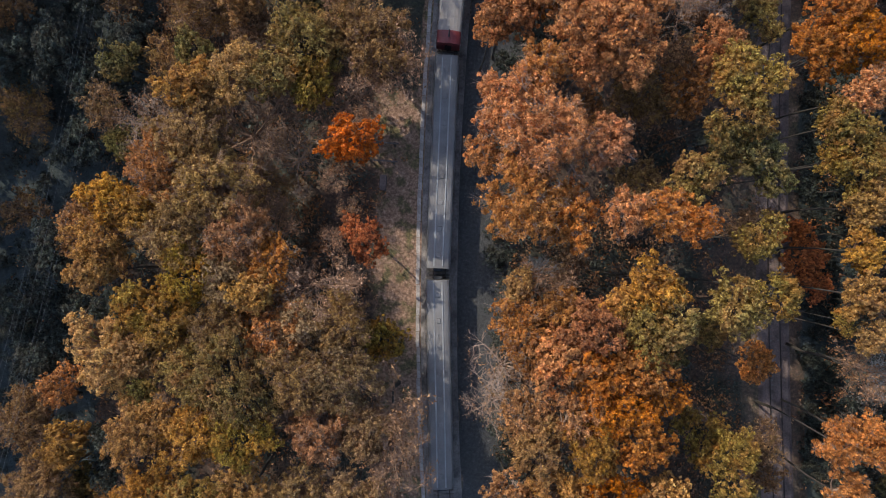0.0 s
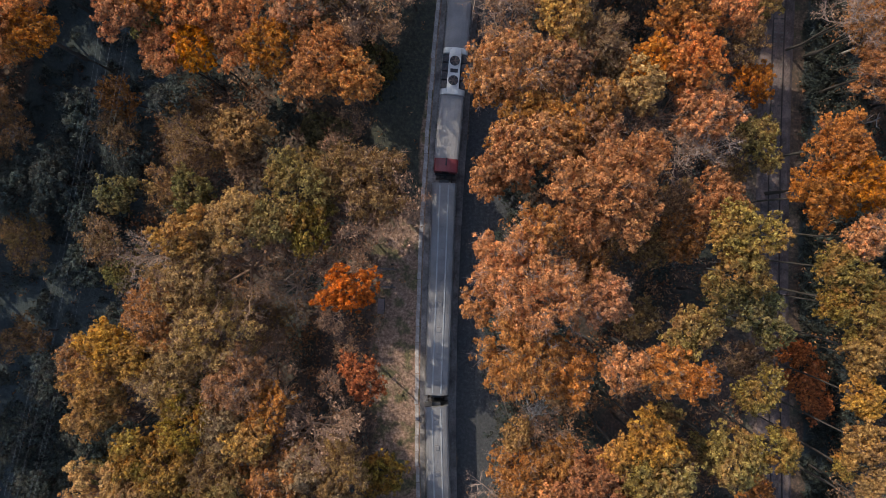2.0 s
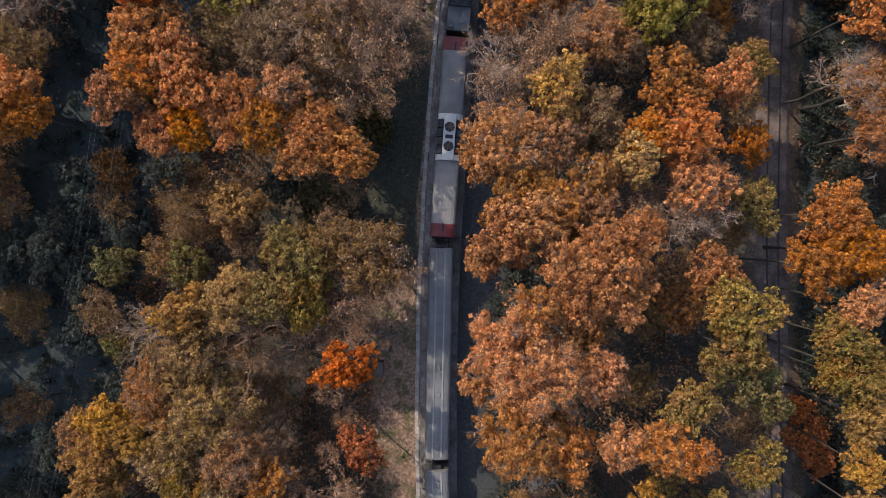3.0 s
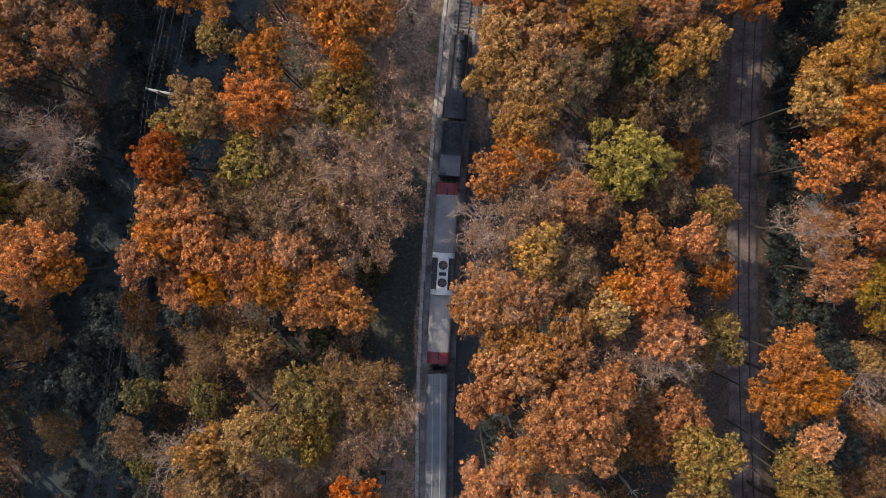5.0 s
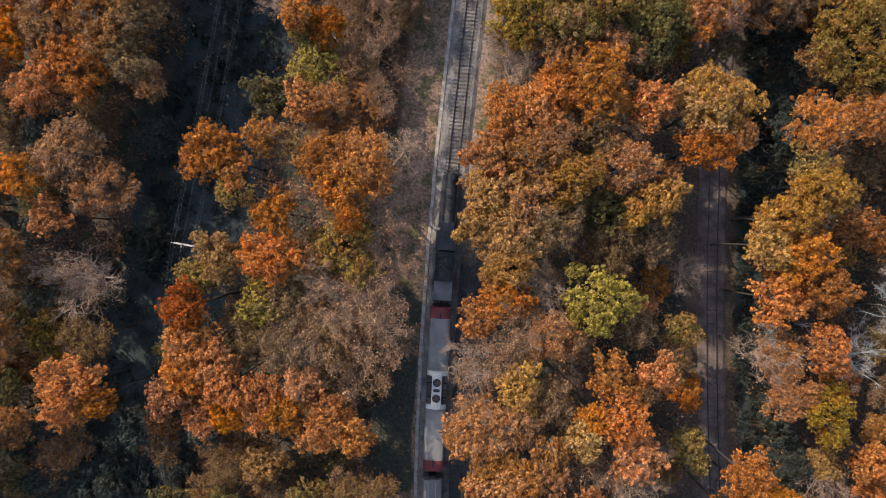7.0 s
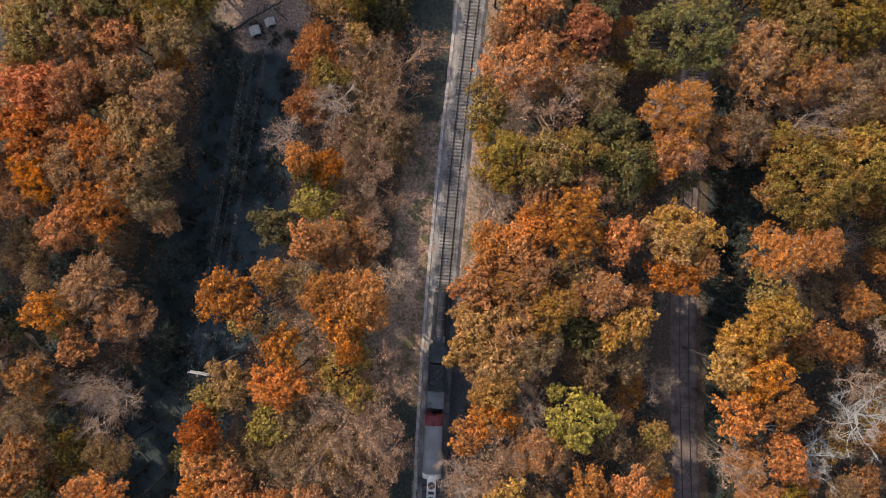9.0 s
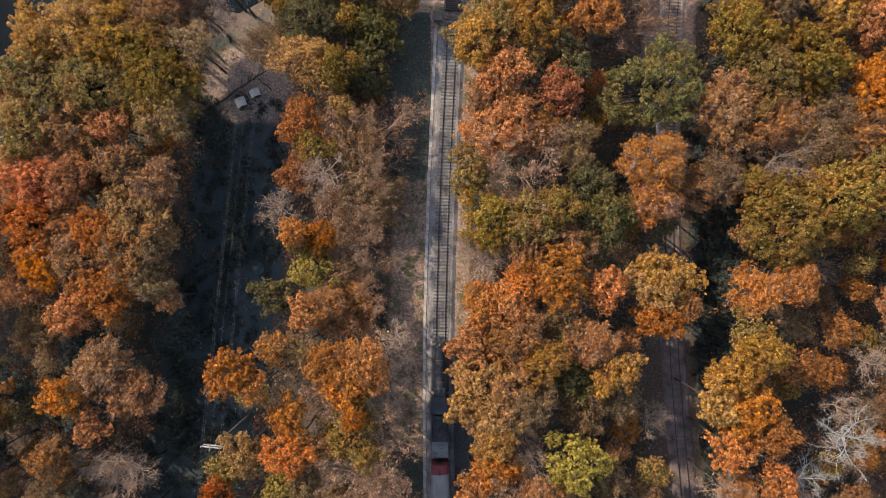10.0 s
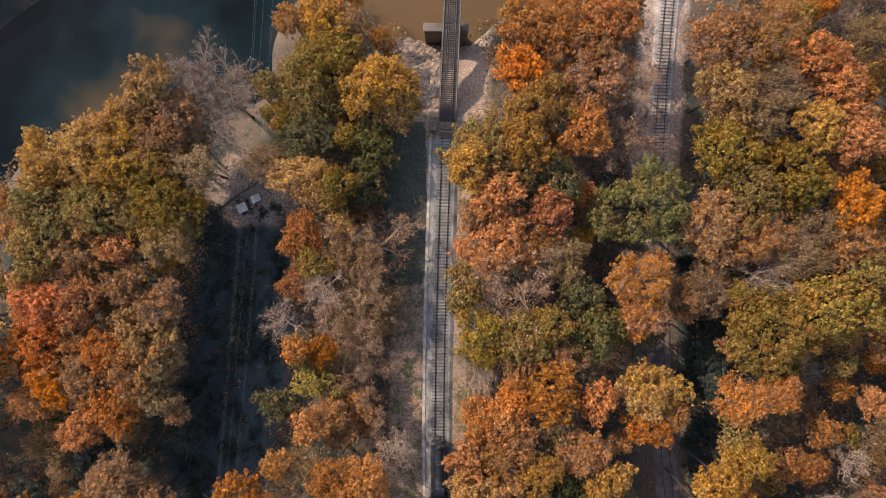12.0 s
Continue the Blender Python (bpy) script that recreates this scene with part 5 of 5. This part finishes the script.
def build_railcar(y):
    """Diesel railcar: long grey roof, red ends and a white blister with two cooling fans amidships."""
    car = tagged(new("railcar"), "stainless diesel railcar with grey roof and red ends on the track", "railcar")
    car.matrix_basis = on_track(y)
    half = 11.9
    side = [(1.45, 3.35), (1.5, 3.1), (1.5, 0.95), (-1.5, 0.95), (-1.5, 3.1), (-1.45, 3.35)]
    part("body", loft(side[::-1], -half + 0.05, half - 0.05), STAINLESS, car)
    for k in (-1, 1):
        end = part("red_end", loft(roof_outline(1.47, 3.36, 4.05), *sorted((k * (half - 1.55), k * half)), floor=3.3), RED, car, "dull red painted roof end")
        part("end_panel", boxed(-1.42, 1.42, *sorted((k * (half - 0.06), k * (half + 0.04))), 0.95, 3.3, bevel=0.03), RED, end)
        part("end_door", boxed(-0.42, 0.42, *sorted((k * (half + 0.045), k * (half + 0.1))), 1.1, 3.1, bevel=0.02), DARK, end)
        b = boxed(-0.16, 0.16, *sorted((k * (half + 0.05), k * (half + 0.65))), 0.65, 0.95, bevel=0.04)
        part("coupler", b, BLACK, car)
        for x in (-1.1, 1.1):
            part("marker_lamp", rod(bmesh.new(), (x, k * half, 0.9), (x, k * (half + 0.22), 0.9), 0.12), DARK, end)
        part("horn", rod(bmesh.new(), (0, k * (half - 1.6), 4.1), (0, k * (half - 0.7), 4.1), 0.09), DARK, end)
        step = boxed(-1.3, 1.3, *sorted((k * (half + 0.05), k * (half + 0.3))), 0.35, 0.5, bevel=0.02)
        part("pilot_beam", step, BLACK, car)
        part("roof", loft(roof_outline(1.47, 3.36, 4.0), *sorted((k * 2.6, k * (half - 1.552))), floor=3.3), CREAM, car, "dusty grey roof panels")
    b = bmesh.new()
    for yy in np.arange(-half + 2.5, half - 2, 1.35):
        if abs(yy) > 2.7:
            box(b, -1.48, 1.48, yy - 0.012, yy + 0.012, 3.32, 3.36)
    part("roof_seam", b, DARK, car)
    blister = part("roof_blister", boxed(-0.72, 0.72, -2.6, 2.6, 3.3, 4.5, bevel=0.06), WHITE, car, "white roof blister with cooling fans")
    for k in (-1, 1):
        part("fairing", loft(roof_outline(1.5, 3.4, 4.52), *sorted((k * 2.1, k * 2.75)), floor=3.32), WHITE, blister)
        b = bmesh.new()
        rod(b, (0, k * 1.15, 4.5), (0, k * 1.15, 4.56), 0.6, sides=28)
        part("fan_well", b, DARK, blister)
        for i in range(6):
            a = math.pi / 3 * i
            b = rod(bmesh.new(), (0.08 * math.cos(a), k * 1.15 + 0.08 * math.sin(a), 4.6), (0.54 * math.cos(a + 0.25), k * 1.15 + 0.54 * math.sin(a + 0.25), 4.58), 0.05, 0.1, 5)
            part("fan_blade", b, STEEL, blister)
        part("fan_hub", rod(bmesh.new(), (0, k * 1.15, 4.56), (0, k * 1.15, 4.63), 0.12), STEEL, blister)
        b = bmesh.new()
        bmesh.ops.create_circle(b, segments=28, radius=0.6, matrix=Matrix.Translation((0, k * 1.15, 4.57)))
        bmesh.ops.create_circle(b, segments=28, radius=0.66, matrix=Matrix.Translation((0, k * 1.15, 4.57)))
        bmesh.ops.bridge_loops(b, edges=b.edges[:])
        ext = bmesh.ops.extrude_face_region(b, geom=b.faces[:])
        bmesh.ops.translate(b, verts=[v for v in ext["geom"] if isinstance(v, bmesh.types.BMVert)], vec=(0, 0, 0.05))
        part("fan_ring", b, WHITE, blister)
    for x0, x1 in ((-1.46, -0.75), (0.75, 1.46)):
        for j in range(4):
            y0 = -2.05 + j * 1.04
            panel = part("radiator_panel", boxed(x0, x1, y0, y0 + 0.94, 3.3, 4.05, bevel=0.03), DARK, blister)
            b = bmesh.new()
            for s in np.arange(0.1, 0.9, 0.13):
                box(b, x0 + 0.05, x1 - 0.05, y0 + s, y0 + s + 0.03, 4.05, 4.08)
            part("louvre", b, STEEL, panel)
    part("exhaust_box", boxed(-0.45, 0.45, -0.22, 0.22, 4.5, 4.6, bevel=0.03), DARK, blister)
    for x in (-1.505, 1.505):
        for yy in np.arange(-9.4, 9.5, 1.7):
            part("window", boxed(x - 0.012, x + 0.012, yy - 0.55, yy + 0.55, 2.05, 2.85, bevel=0.01), PANE, car)
    for k in (-1, 1):
        bogie = part("bogie", boxed(-1.05, 1.05, k * 8.6 - 1.6, k * 8.6 + 1.6, 0.4, 0.85, bevel=0.06), BLACK, car)
        for dy in (-1.1, 1.1):
            wheelset(bogie, k * 8.6 + dy, 0.43)
    return car


def build_locomotive(y):
    """Steam locomotive, front towards +y."""
    loco = tagged(new("steam_locomotive"), "black steam locomotive with sooty boiler on the track", "locomotive")
    loco.matrix_basis = on_track(y)
    b = bmesh.new()
    rod(b, (0, -2.3, 2.6), (0, 3.9, 2.6), 0.92, 0.86, 24)
    boiler = part("boiler", b, BLACK, loco, smooth=False)
    b = bmesh.new()
    rod(b, (0, 3.9, 2.6), (0, 5.3, 2.6), 0.95, sides=24)
    rod(b, (0, 5.3, 2.6), (0, 5.42, 2.6), 0.6, 0.5, 20)
    part("smokebox", b, BLACK, boiler)
    b = bmesh.new()
    rod(b, (0, 4.7, 3.4), (0, 4.7, 4.1), 0.3, 0.36, 18)
    part("chimney", b, BLACK, boiler)
    b = bmesh.new()
    rod(b, (0, 2.0, 3.3), (0, 2.0, 3.85), 0.36, 0.22, 16)
    part("steam_dome", b, BLACK, boiler)
    b = bmesh.new()
    rod(b, (0, 0.2, 3.3), (0, 0.2, 3.78), 0.34, 0.26, 16)
    part("sand_dome", b, BLACK, boiler)
    for yy in (-1.6, -0.6, 1.1, 3.0):
        b = bmesh.new()
        rod(b, (0, yy - 0.04, 2.6), (0, yy + 0.04, 2.6), 0.935, sides=24)
        part("boiler_band", b, STEEL, boiler)
    part("running_board", boxed(-1.45, 1.45, -2.5, 5.2, 1.55, 1.63, bevel=0.02), BLACK, loco)
    part("firebox", boxed(-1.05, 1.05, -3.2, -1.6, 0.9, 3.45, bevel=0.2), BLACK, loco)
    cab = part("cab", boxed(-1.45, 1.45, -5.2, -3.1, 1.2, 3.5, bevel=0.04), BLACK, loco)
    part("cab_roof", loft(roof_outline(1.55, 3.5, 3.98), -5.7, -2.95, floor=3.45), BLACK, cab)
    part("roof_vent", boxed(-0.5, 0.5, -4.6, -3.8, 3.9, 4.06, bevel=0.04), DARK, cab)
    part("frame", boxed(-0.62, 0.62, -5.3, 5.5, 0.55, 1.2, bevel=0.03), BLACK, loco)
    for x in (-1.15, 1.15):
        b = bmesh.new()
        rod(b, (x, 3.9, 0.95), (x, 5.0, 0.95), 0.34, sides=16)
        part("cylinder", b, BLACK, loco)
        part("side_rod", boxed(x - 0.05, x + 0.05, -1.9, 3.9, 0.72, 0.86, bevel=0.01), STEEL, loco)
    for yy in (-2.0, -0.2, 1.6):
        wheelset(loco, yy, 0.76)
    for yy in (3.3, 4.9):
        wheelset(loco, yy, 0.42)
    b = boxed(-1.35, 1.35, 5.45, 5.75, 0.55, 0.95, bevel=0.03)
    part("buffer_beam", b, BLACK, loco)
    b = bmesh.new()
    for i in range(-5, 6):
        rod(b, (i * 0.22, 5.75, 0.6), (i * 0.1, 6.5, 0.15), 0.04, sides=5)
    part("cowcatcher", b, BLACK, loco)
    b = bmesh.new()
    rod(b, (0, 5.4, 3.55), (0, 5.75, 3.55), 0.22, sides=16)
    part("headlamp", b, STEEL, loco)
    for x in (-0.98, 0.98):
        b = bmesh.new()
        rod(b, (x, -2.9, 3.0), (x, 4.9, 3.0), 0.03, sides=6)
        part("handrail", b, STEEL, boiler)
    return loco


def build_tender(y):
    tender = tagged(new("tender"), "black tender with coal bunker and grey water deck behind the locomotive", "tender")
    tender.matrix_basis = on_track(y)
    part("tank", boxed(-1.42, 1.42, -3.6, 3.5, 0.95, 3.1, bevel=0.06), BLACK, tender)
    part("deck", boxed(-1.36, 1.36, -3.5, -0.6, 3.1, 3.16, bevel=0.02), TENDER_TOP, tender, "grey water deck")
    b = bmesh.new()
    for x0, x1, y0, y1 in ((-1.4, -1.32, -0.6, 3.5), (1.32, 1.4, -0.6, 3.5), (-1.318, 1.318, -0.68, -0.6), (-1.318, 1.318, 3.4, 3.5)):
        box(b, x0, x1, y0, y1, 3.1, 3.75)
    part("bunker_wall", b, BLACK, tender)
    heap = bmesh.new()
    bmesh.ops.create_grid(heap, x_segments=16, y_segments=22, size=1.0, matrix=Matrix.LocRotScale((0, 1.4, 3.45), None, (1.3, 1.98, 1)))
    for v in heap.verts:
        v.co.z += 0.3 * max(0, 1 - (v.co.x / 1.3) ** 2) + 0.14 * noise.noise(v.co * 3.0)
    part("coal", heap, COAL, tender)
    b = bmesh.new()
    rod(b, (0.3, -2.3, 3.16), (0.3, -2.3, 3.3), 0.4, sides=18)
    part("water_hatch", b, TENDER_TOP, tender)
    part("tool_box", boxed(-1.2, -0.5, -3.3, -2.7, 3.16, 3.5, bevel=0.03), TENDER_TOP, tender)
    part("frame", boxed(-1.2, 1.2, -3.7, 3.7, 0.62, 0.95, bevel=0.03), BLACK, tender)
    for k in (-1, 1):
        bogie = part("bogie", boxed(-1.0, 1.0, k * 2.1 - 1.3, k * 2.1 + 1.3, 0.3, 0.6, bevel=0.05), BLACK, tender)
        for dy in (-0.85, 0.85):
            wheelset(bogie, k * 2.1 + dy, 0.42)
    return tender


def build_coach(y):
    """Passenger coach: low arched grey roof with two raised ribs along it."""
    coach = tagged(new("passenger_coach"), "stainless passenger coach with a ribbed grey roof on the track", "coach", "coaches of the train")
    coach.matrix_basis = on_track(y)
    half = 12.9
    side = [(1.42, 3.3), (1.48, 3.1), (1.48, 0.95), (-1.48, 0.95), (-1.48, 3.1), (-1.42, 3.3)]
    part("body", loft(side[::-1], -half + 0.05, half - 0.05), STAINLESS, coach)
    part("roof", loft(roof_outline(1.44, 3.3, 3.92), -half, half, floor=3.25), COACH_ROOF, coach, "dusty grey roof")
    for x in (-0.52, 0.52):
        part("roof_rib", boxed(x - 0.09, x + 0.09, -half + 0.25, half - 0.25, 3.6, 3.95, bevel=0.03), ROOF_RIB, coach, "pale raised roof rib")
    for yy in np.arange(-half + 1.6, half - 1, 3.2):
        part("roof_vent", boxed(-0.26, 0.26, yy - 0.3, yy + 0.3, 3.85, 4.0, bevel=0.04), COACH_ROOF, coach)
    for k in (-1, 1):
        part("gangway", boxed(-0.55, 0.55, *sorted((k * half, k * (half + 0.42))), 1.0, 3.25, bevel=0.05), DARK, coach)
        part("coupler", boxed(-0.16, 0.16, *sorted((k * half, k * (half + 0.6))), 0.65, 0.95, bevel=0.04), BLACK, coach)
        bogie = part("bogie", boxed(-1.05, 1.05, k * 9.2 - 1.6, k * 9.2 + 1.6, 0.4, 0.85, bevel=0.06), BLACK, coach)
        for dy in (-1.1, 1.1):
            wheelset(bogie, k * 9.2 + dy, 0.43)
    for x in (-1.485, 1.485):
        for yy in np.arange(-10.2, 10.3, 1.7):
            part("window", boxed(x - 0.012, x + 0.012, yy - 0.6, yy + 0.6, 2.0, 2.8, bevel=0.01), PANE, coach)
    return coach


build_railcar(30.6)
coach = build_coach(4.5)
copy_thing(coach, on_track(-22.5))
build_tender(47.0)
build_locomotive(56.6)


# ---- power line in its clearing ----
def build_pole(x, y, top, turn):
    base = float(land(x, y))
    pole = tagged(new("power_pole"), "tall weathered wooden power pole with two crossarms", "power pole", "poles of the power line")
    pole.matrix_basis = pose(x, y, base - 0.1, 0, 0, turn)
    h = top - base
    b = bmesh.new()
    rod(b, (0, 0, 0), (0, 0, h + 0.5), 0.24, 0.15, 10)
    part("mast", b, TIMBER, pole)
    for z in (h - 0.9, h):
        arm = part("crossarm", boxed(-1.5, 1.5, 0.15, 0.3, z - 0.1, z + 0.08, bevel=0.015), SNAG_WOOD, pole)
        for px in (-1.35, 0.0 if z == h else -0.6, 1.35):
            b = bmesh.new()
            rod(b, (px, 0.22, z + 0.08), (px, 0.22, z + 0.4), 0.09, 0.06, 8)
            part("insulator", b, GLASSY, arm)
        b = bmesh.new()
        rod(b, (-0.9, 0.18, z - 0.08), (0, 0.14, z - 0.8), 0.03, sides=5)
        rod(b, (0.9, 0.18, z - 0.08), (0, 0.14, z - 0.8), 0.03, sides=5)
        part("arm_brace", b, STEEL, pole)


POLES = [(-47.0, -62.0, 20.5), (-35.8, 48.3, 20.8), (-23.5, 226.0, 22.0)]
for (x, y, top), turn in zip(POLES, (-5, -5, -4)):
    build_pole(x, y, top, turn)
for (ax, ay, at), (bx, by, bt) in zip(POLES, POLES[1:]):
    for across, drop in ((-1.35, 0.0), (0.0, 0.0), (1.35, 0.0), (-1.35, 0.9), (1.35, 0.9)):
        steps = 24
        line = [(ax + across + (bx - ax) * i / steps, ay + 0.22 + (by - ay) * i / steps, at + 0.3 - drop + (bt - at) * i / steps - 4.5 * (1 - (2 * i / steps - 1) ** 2)) for i in range(steps + 1)]
        store = ([], [])
        tube(store, line, [0.009] * len(line), 4)
        tagged(new("power_wire", mesh_from("power_wire", *store, WIRE)), "bare aluminium wire strung between the power poles", "wire", "wires of the power line")


# ---- clearing with two small huts, and things by the line ----
def build_hut(x, y, w, d, h, turn):
    hut = tagged(new("hut"), "small timber hut with a pale sheet roof in the clearing", "hut", "huts in the clearing")
    hut.matrix_basis = pose(x, y, float(land(x, y)) - 0.1, 0, 0, turn)
    part("wall", boxed(-w / 2, w / 2, -d / 2, d / 2, 0, h, bevel=0.02), TIMBER, hut)
    b = bmesh.new()
    pts = [(-w / 2 - 0.2, h), (0.0, h + 0.5), (w / 2 + 0.2, h), (w / 2 + 0.2, h + 0.07), (0.0, h + 0.58), (-w / 2 - 0.2, h + 0.07)]
    part("roof", loft(pts, -d / 2 - 0.2, d / 2 + 0.2), SHED_ROOF, hut, "pale sheet roof")
    part("door", boxed(-0.4, 0.4, -d / 2 - 0.04, -d / 2 + 0.02, 0.1, min(1.9, h - 0.1), bevel=0.01), BARK, hut)


build_hut(-38.2, 102.8, 1.35, 1.2, 1.5, 25)
build_hut(-35.8, 104.5, 1.3, 0.95, 1.4, 25)

stand = tagged(new("timber_stand"), "weathered open timber stand with two cross beams beside the railway", "timber stand")
stand.matrix_basis = pose(-7.0, 4.9, float(land(-7.0, 4.9)) - 0.1, 0, 0, 4)
for x in (-0.9, 0.9):
    for y in (-1.1, 1.1):
        part("post", boxed(x - 0.1, x + 0.1, y - 0.1, y + 0.1, 0, 3.2, bevel=0.015), TIMBER, stand)
for y in (-1.1, 1.1):
    part("cross_beam", boxed(-1.5, 1.5, y - 0.09, y + 0.09, 3.204, 3.4, bevel=0.015), TIMBER, stand)

cabinet = tagged(new("relay_cabinet"), "dark upright relay cabinet beside the railway", "cabinet")
cabinet.matrix_basis = pose(-7.0, 1.2, float(land(-7.0, 1.2)) - 0.05, 0, 0, 4)
body = part("body", boxed(-0.35, 0.35, -0.9, 0.9, 0, 1.9, bevel=0.03), DARK, cabinet)
part("lid", boxed(-0.42, 0.42, -0.97, 0.97, 1.904, 1.98, bevel=0.02), STEEL, cabinet)


def fallen_trunk(x, y, length, turn, rise, girth, height=0.0, name="dead_tree"):
    """A barkless leaning or fallen trunk with broken stubs."""
    rng = np.random.default_rng(int(abs(x * 13 + y * 7)))
    log = name == "fallen_log"
    thing = tagged(new(name), "dark fallen log in the clearing" if log else "pale barkless dead trunk standing among the trees", "dead tree")
    thing.matrix_basis = pose(x, y, float(land(x, y)) - 0.1 + height)
    mat = BARK if log else SNAG_WOOD
    a, e = math.radians(turn), math.radians(rise)
    way = Vector((math.cos(a) * math.cos(e), math.sin(a) * math.cos(e), math.sin(e)))
    pts = [way * length * i / 5 + Vector(rng.normal(size=3)) * 0.12 * (i > 0) for i in range(6)]
    store = ([], [])
    tube(store, pts, [girth * (1 - 0.13 * i) for i in range(6)], 7)
    under("stem", mesh_from("stem", *store, mat), thing)
    for i in range(9):
        k = 2 + int(rng.integers(3))
        p = pts[k].lerp(pts[k + 1], rng.random())
        tip = p + (way + Vector(rng.normal(size=3)) * 0.8).normalized() * rng.uniform(1.0, 3.0)
        store = ([], [])
        tube(store, [p, p.lerp(tip, 0.5) + Vector(rng.normal(size=3)) * 0.15, tip], [girth * 0.4, girth * 0.25, girth * 0.07], 4)
        under("broken_branch", mesh_from("broken_branch", *store, mat), thing)


fallen_trunk(26.6, 3.5, 7.8, 8, 86, 0.26)
fallen_trunk(49.2, 44.8, 14.6, 42, 86, 0.20)
fallen_trunk(47.9, 41.4, 11.4, 41, 86, 0.20)
fallen_trunk(49.8, 32.0, 8.5, 33, 86, 0.20)
fallen_trunk(45.3, 76.4, 7.0, 59, 86, 0.18)
fallen_trunk(-42.9, 102.7, 10.4, 33, 1, 0.22, 0.25, name="fallen_log")
fallen_trunk(-33.2, 105.3, 4.7, 140, 1, 0.14, 0.2, name="fallen_log")
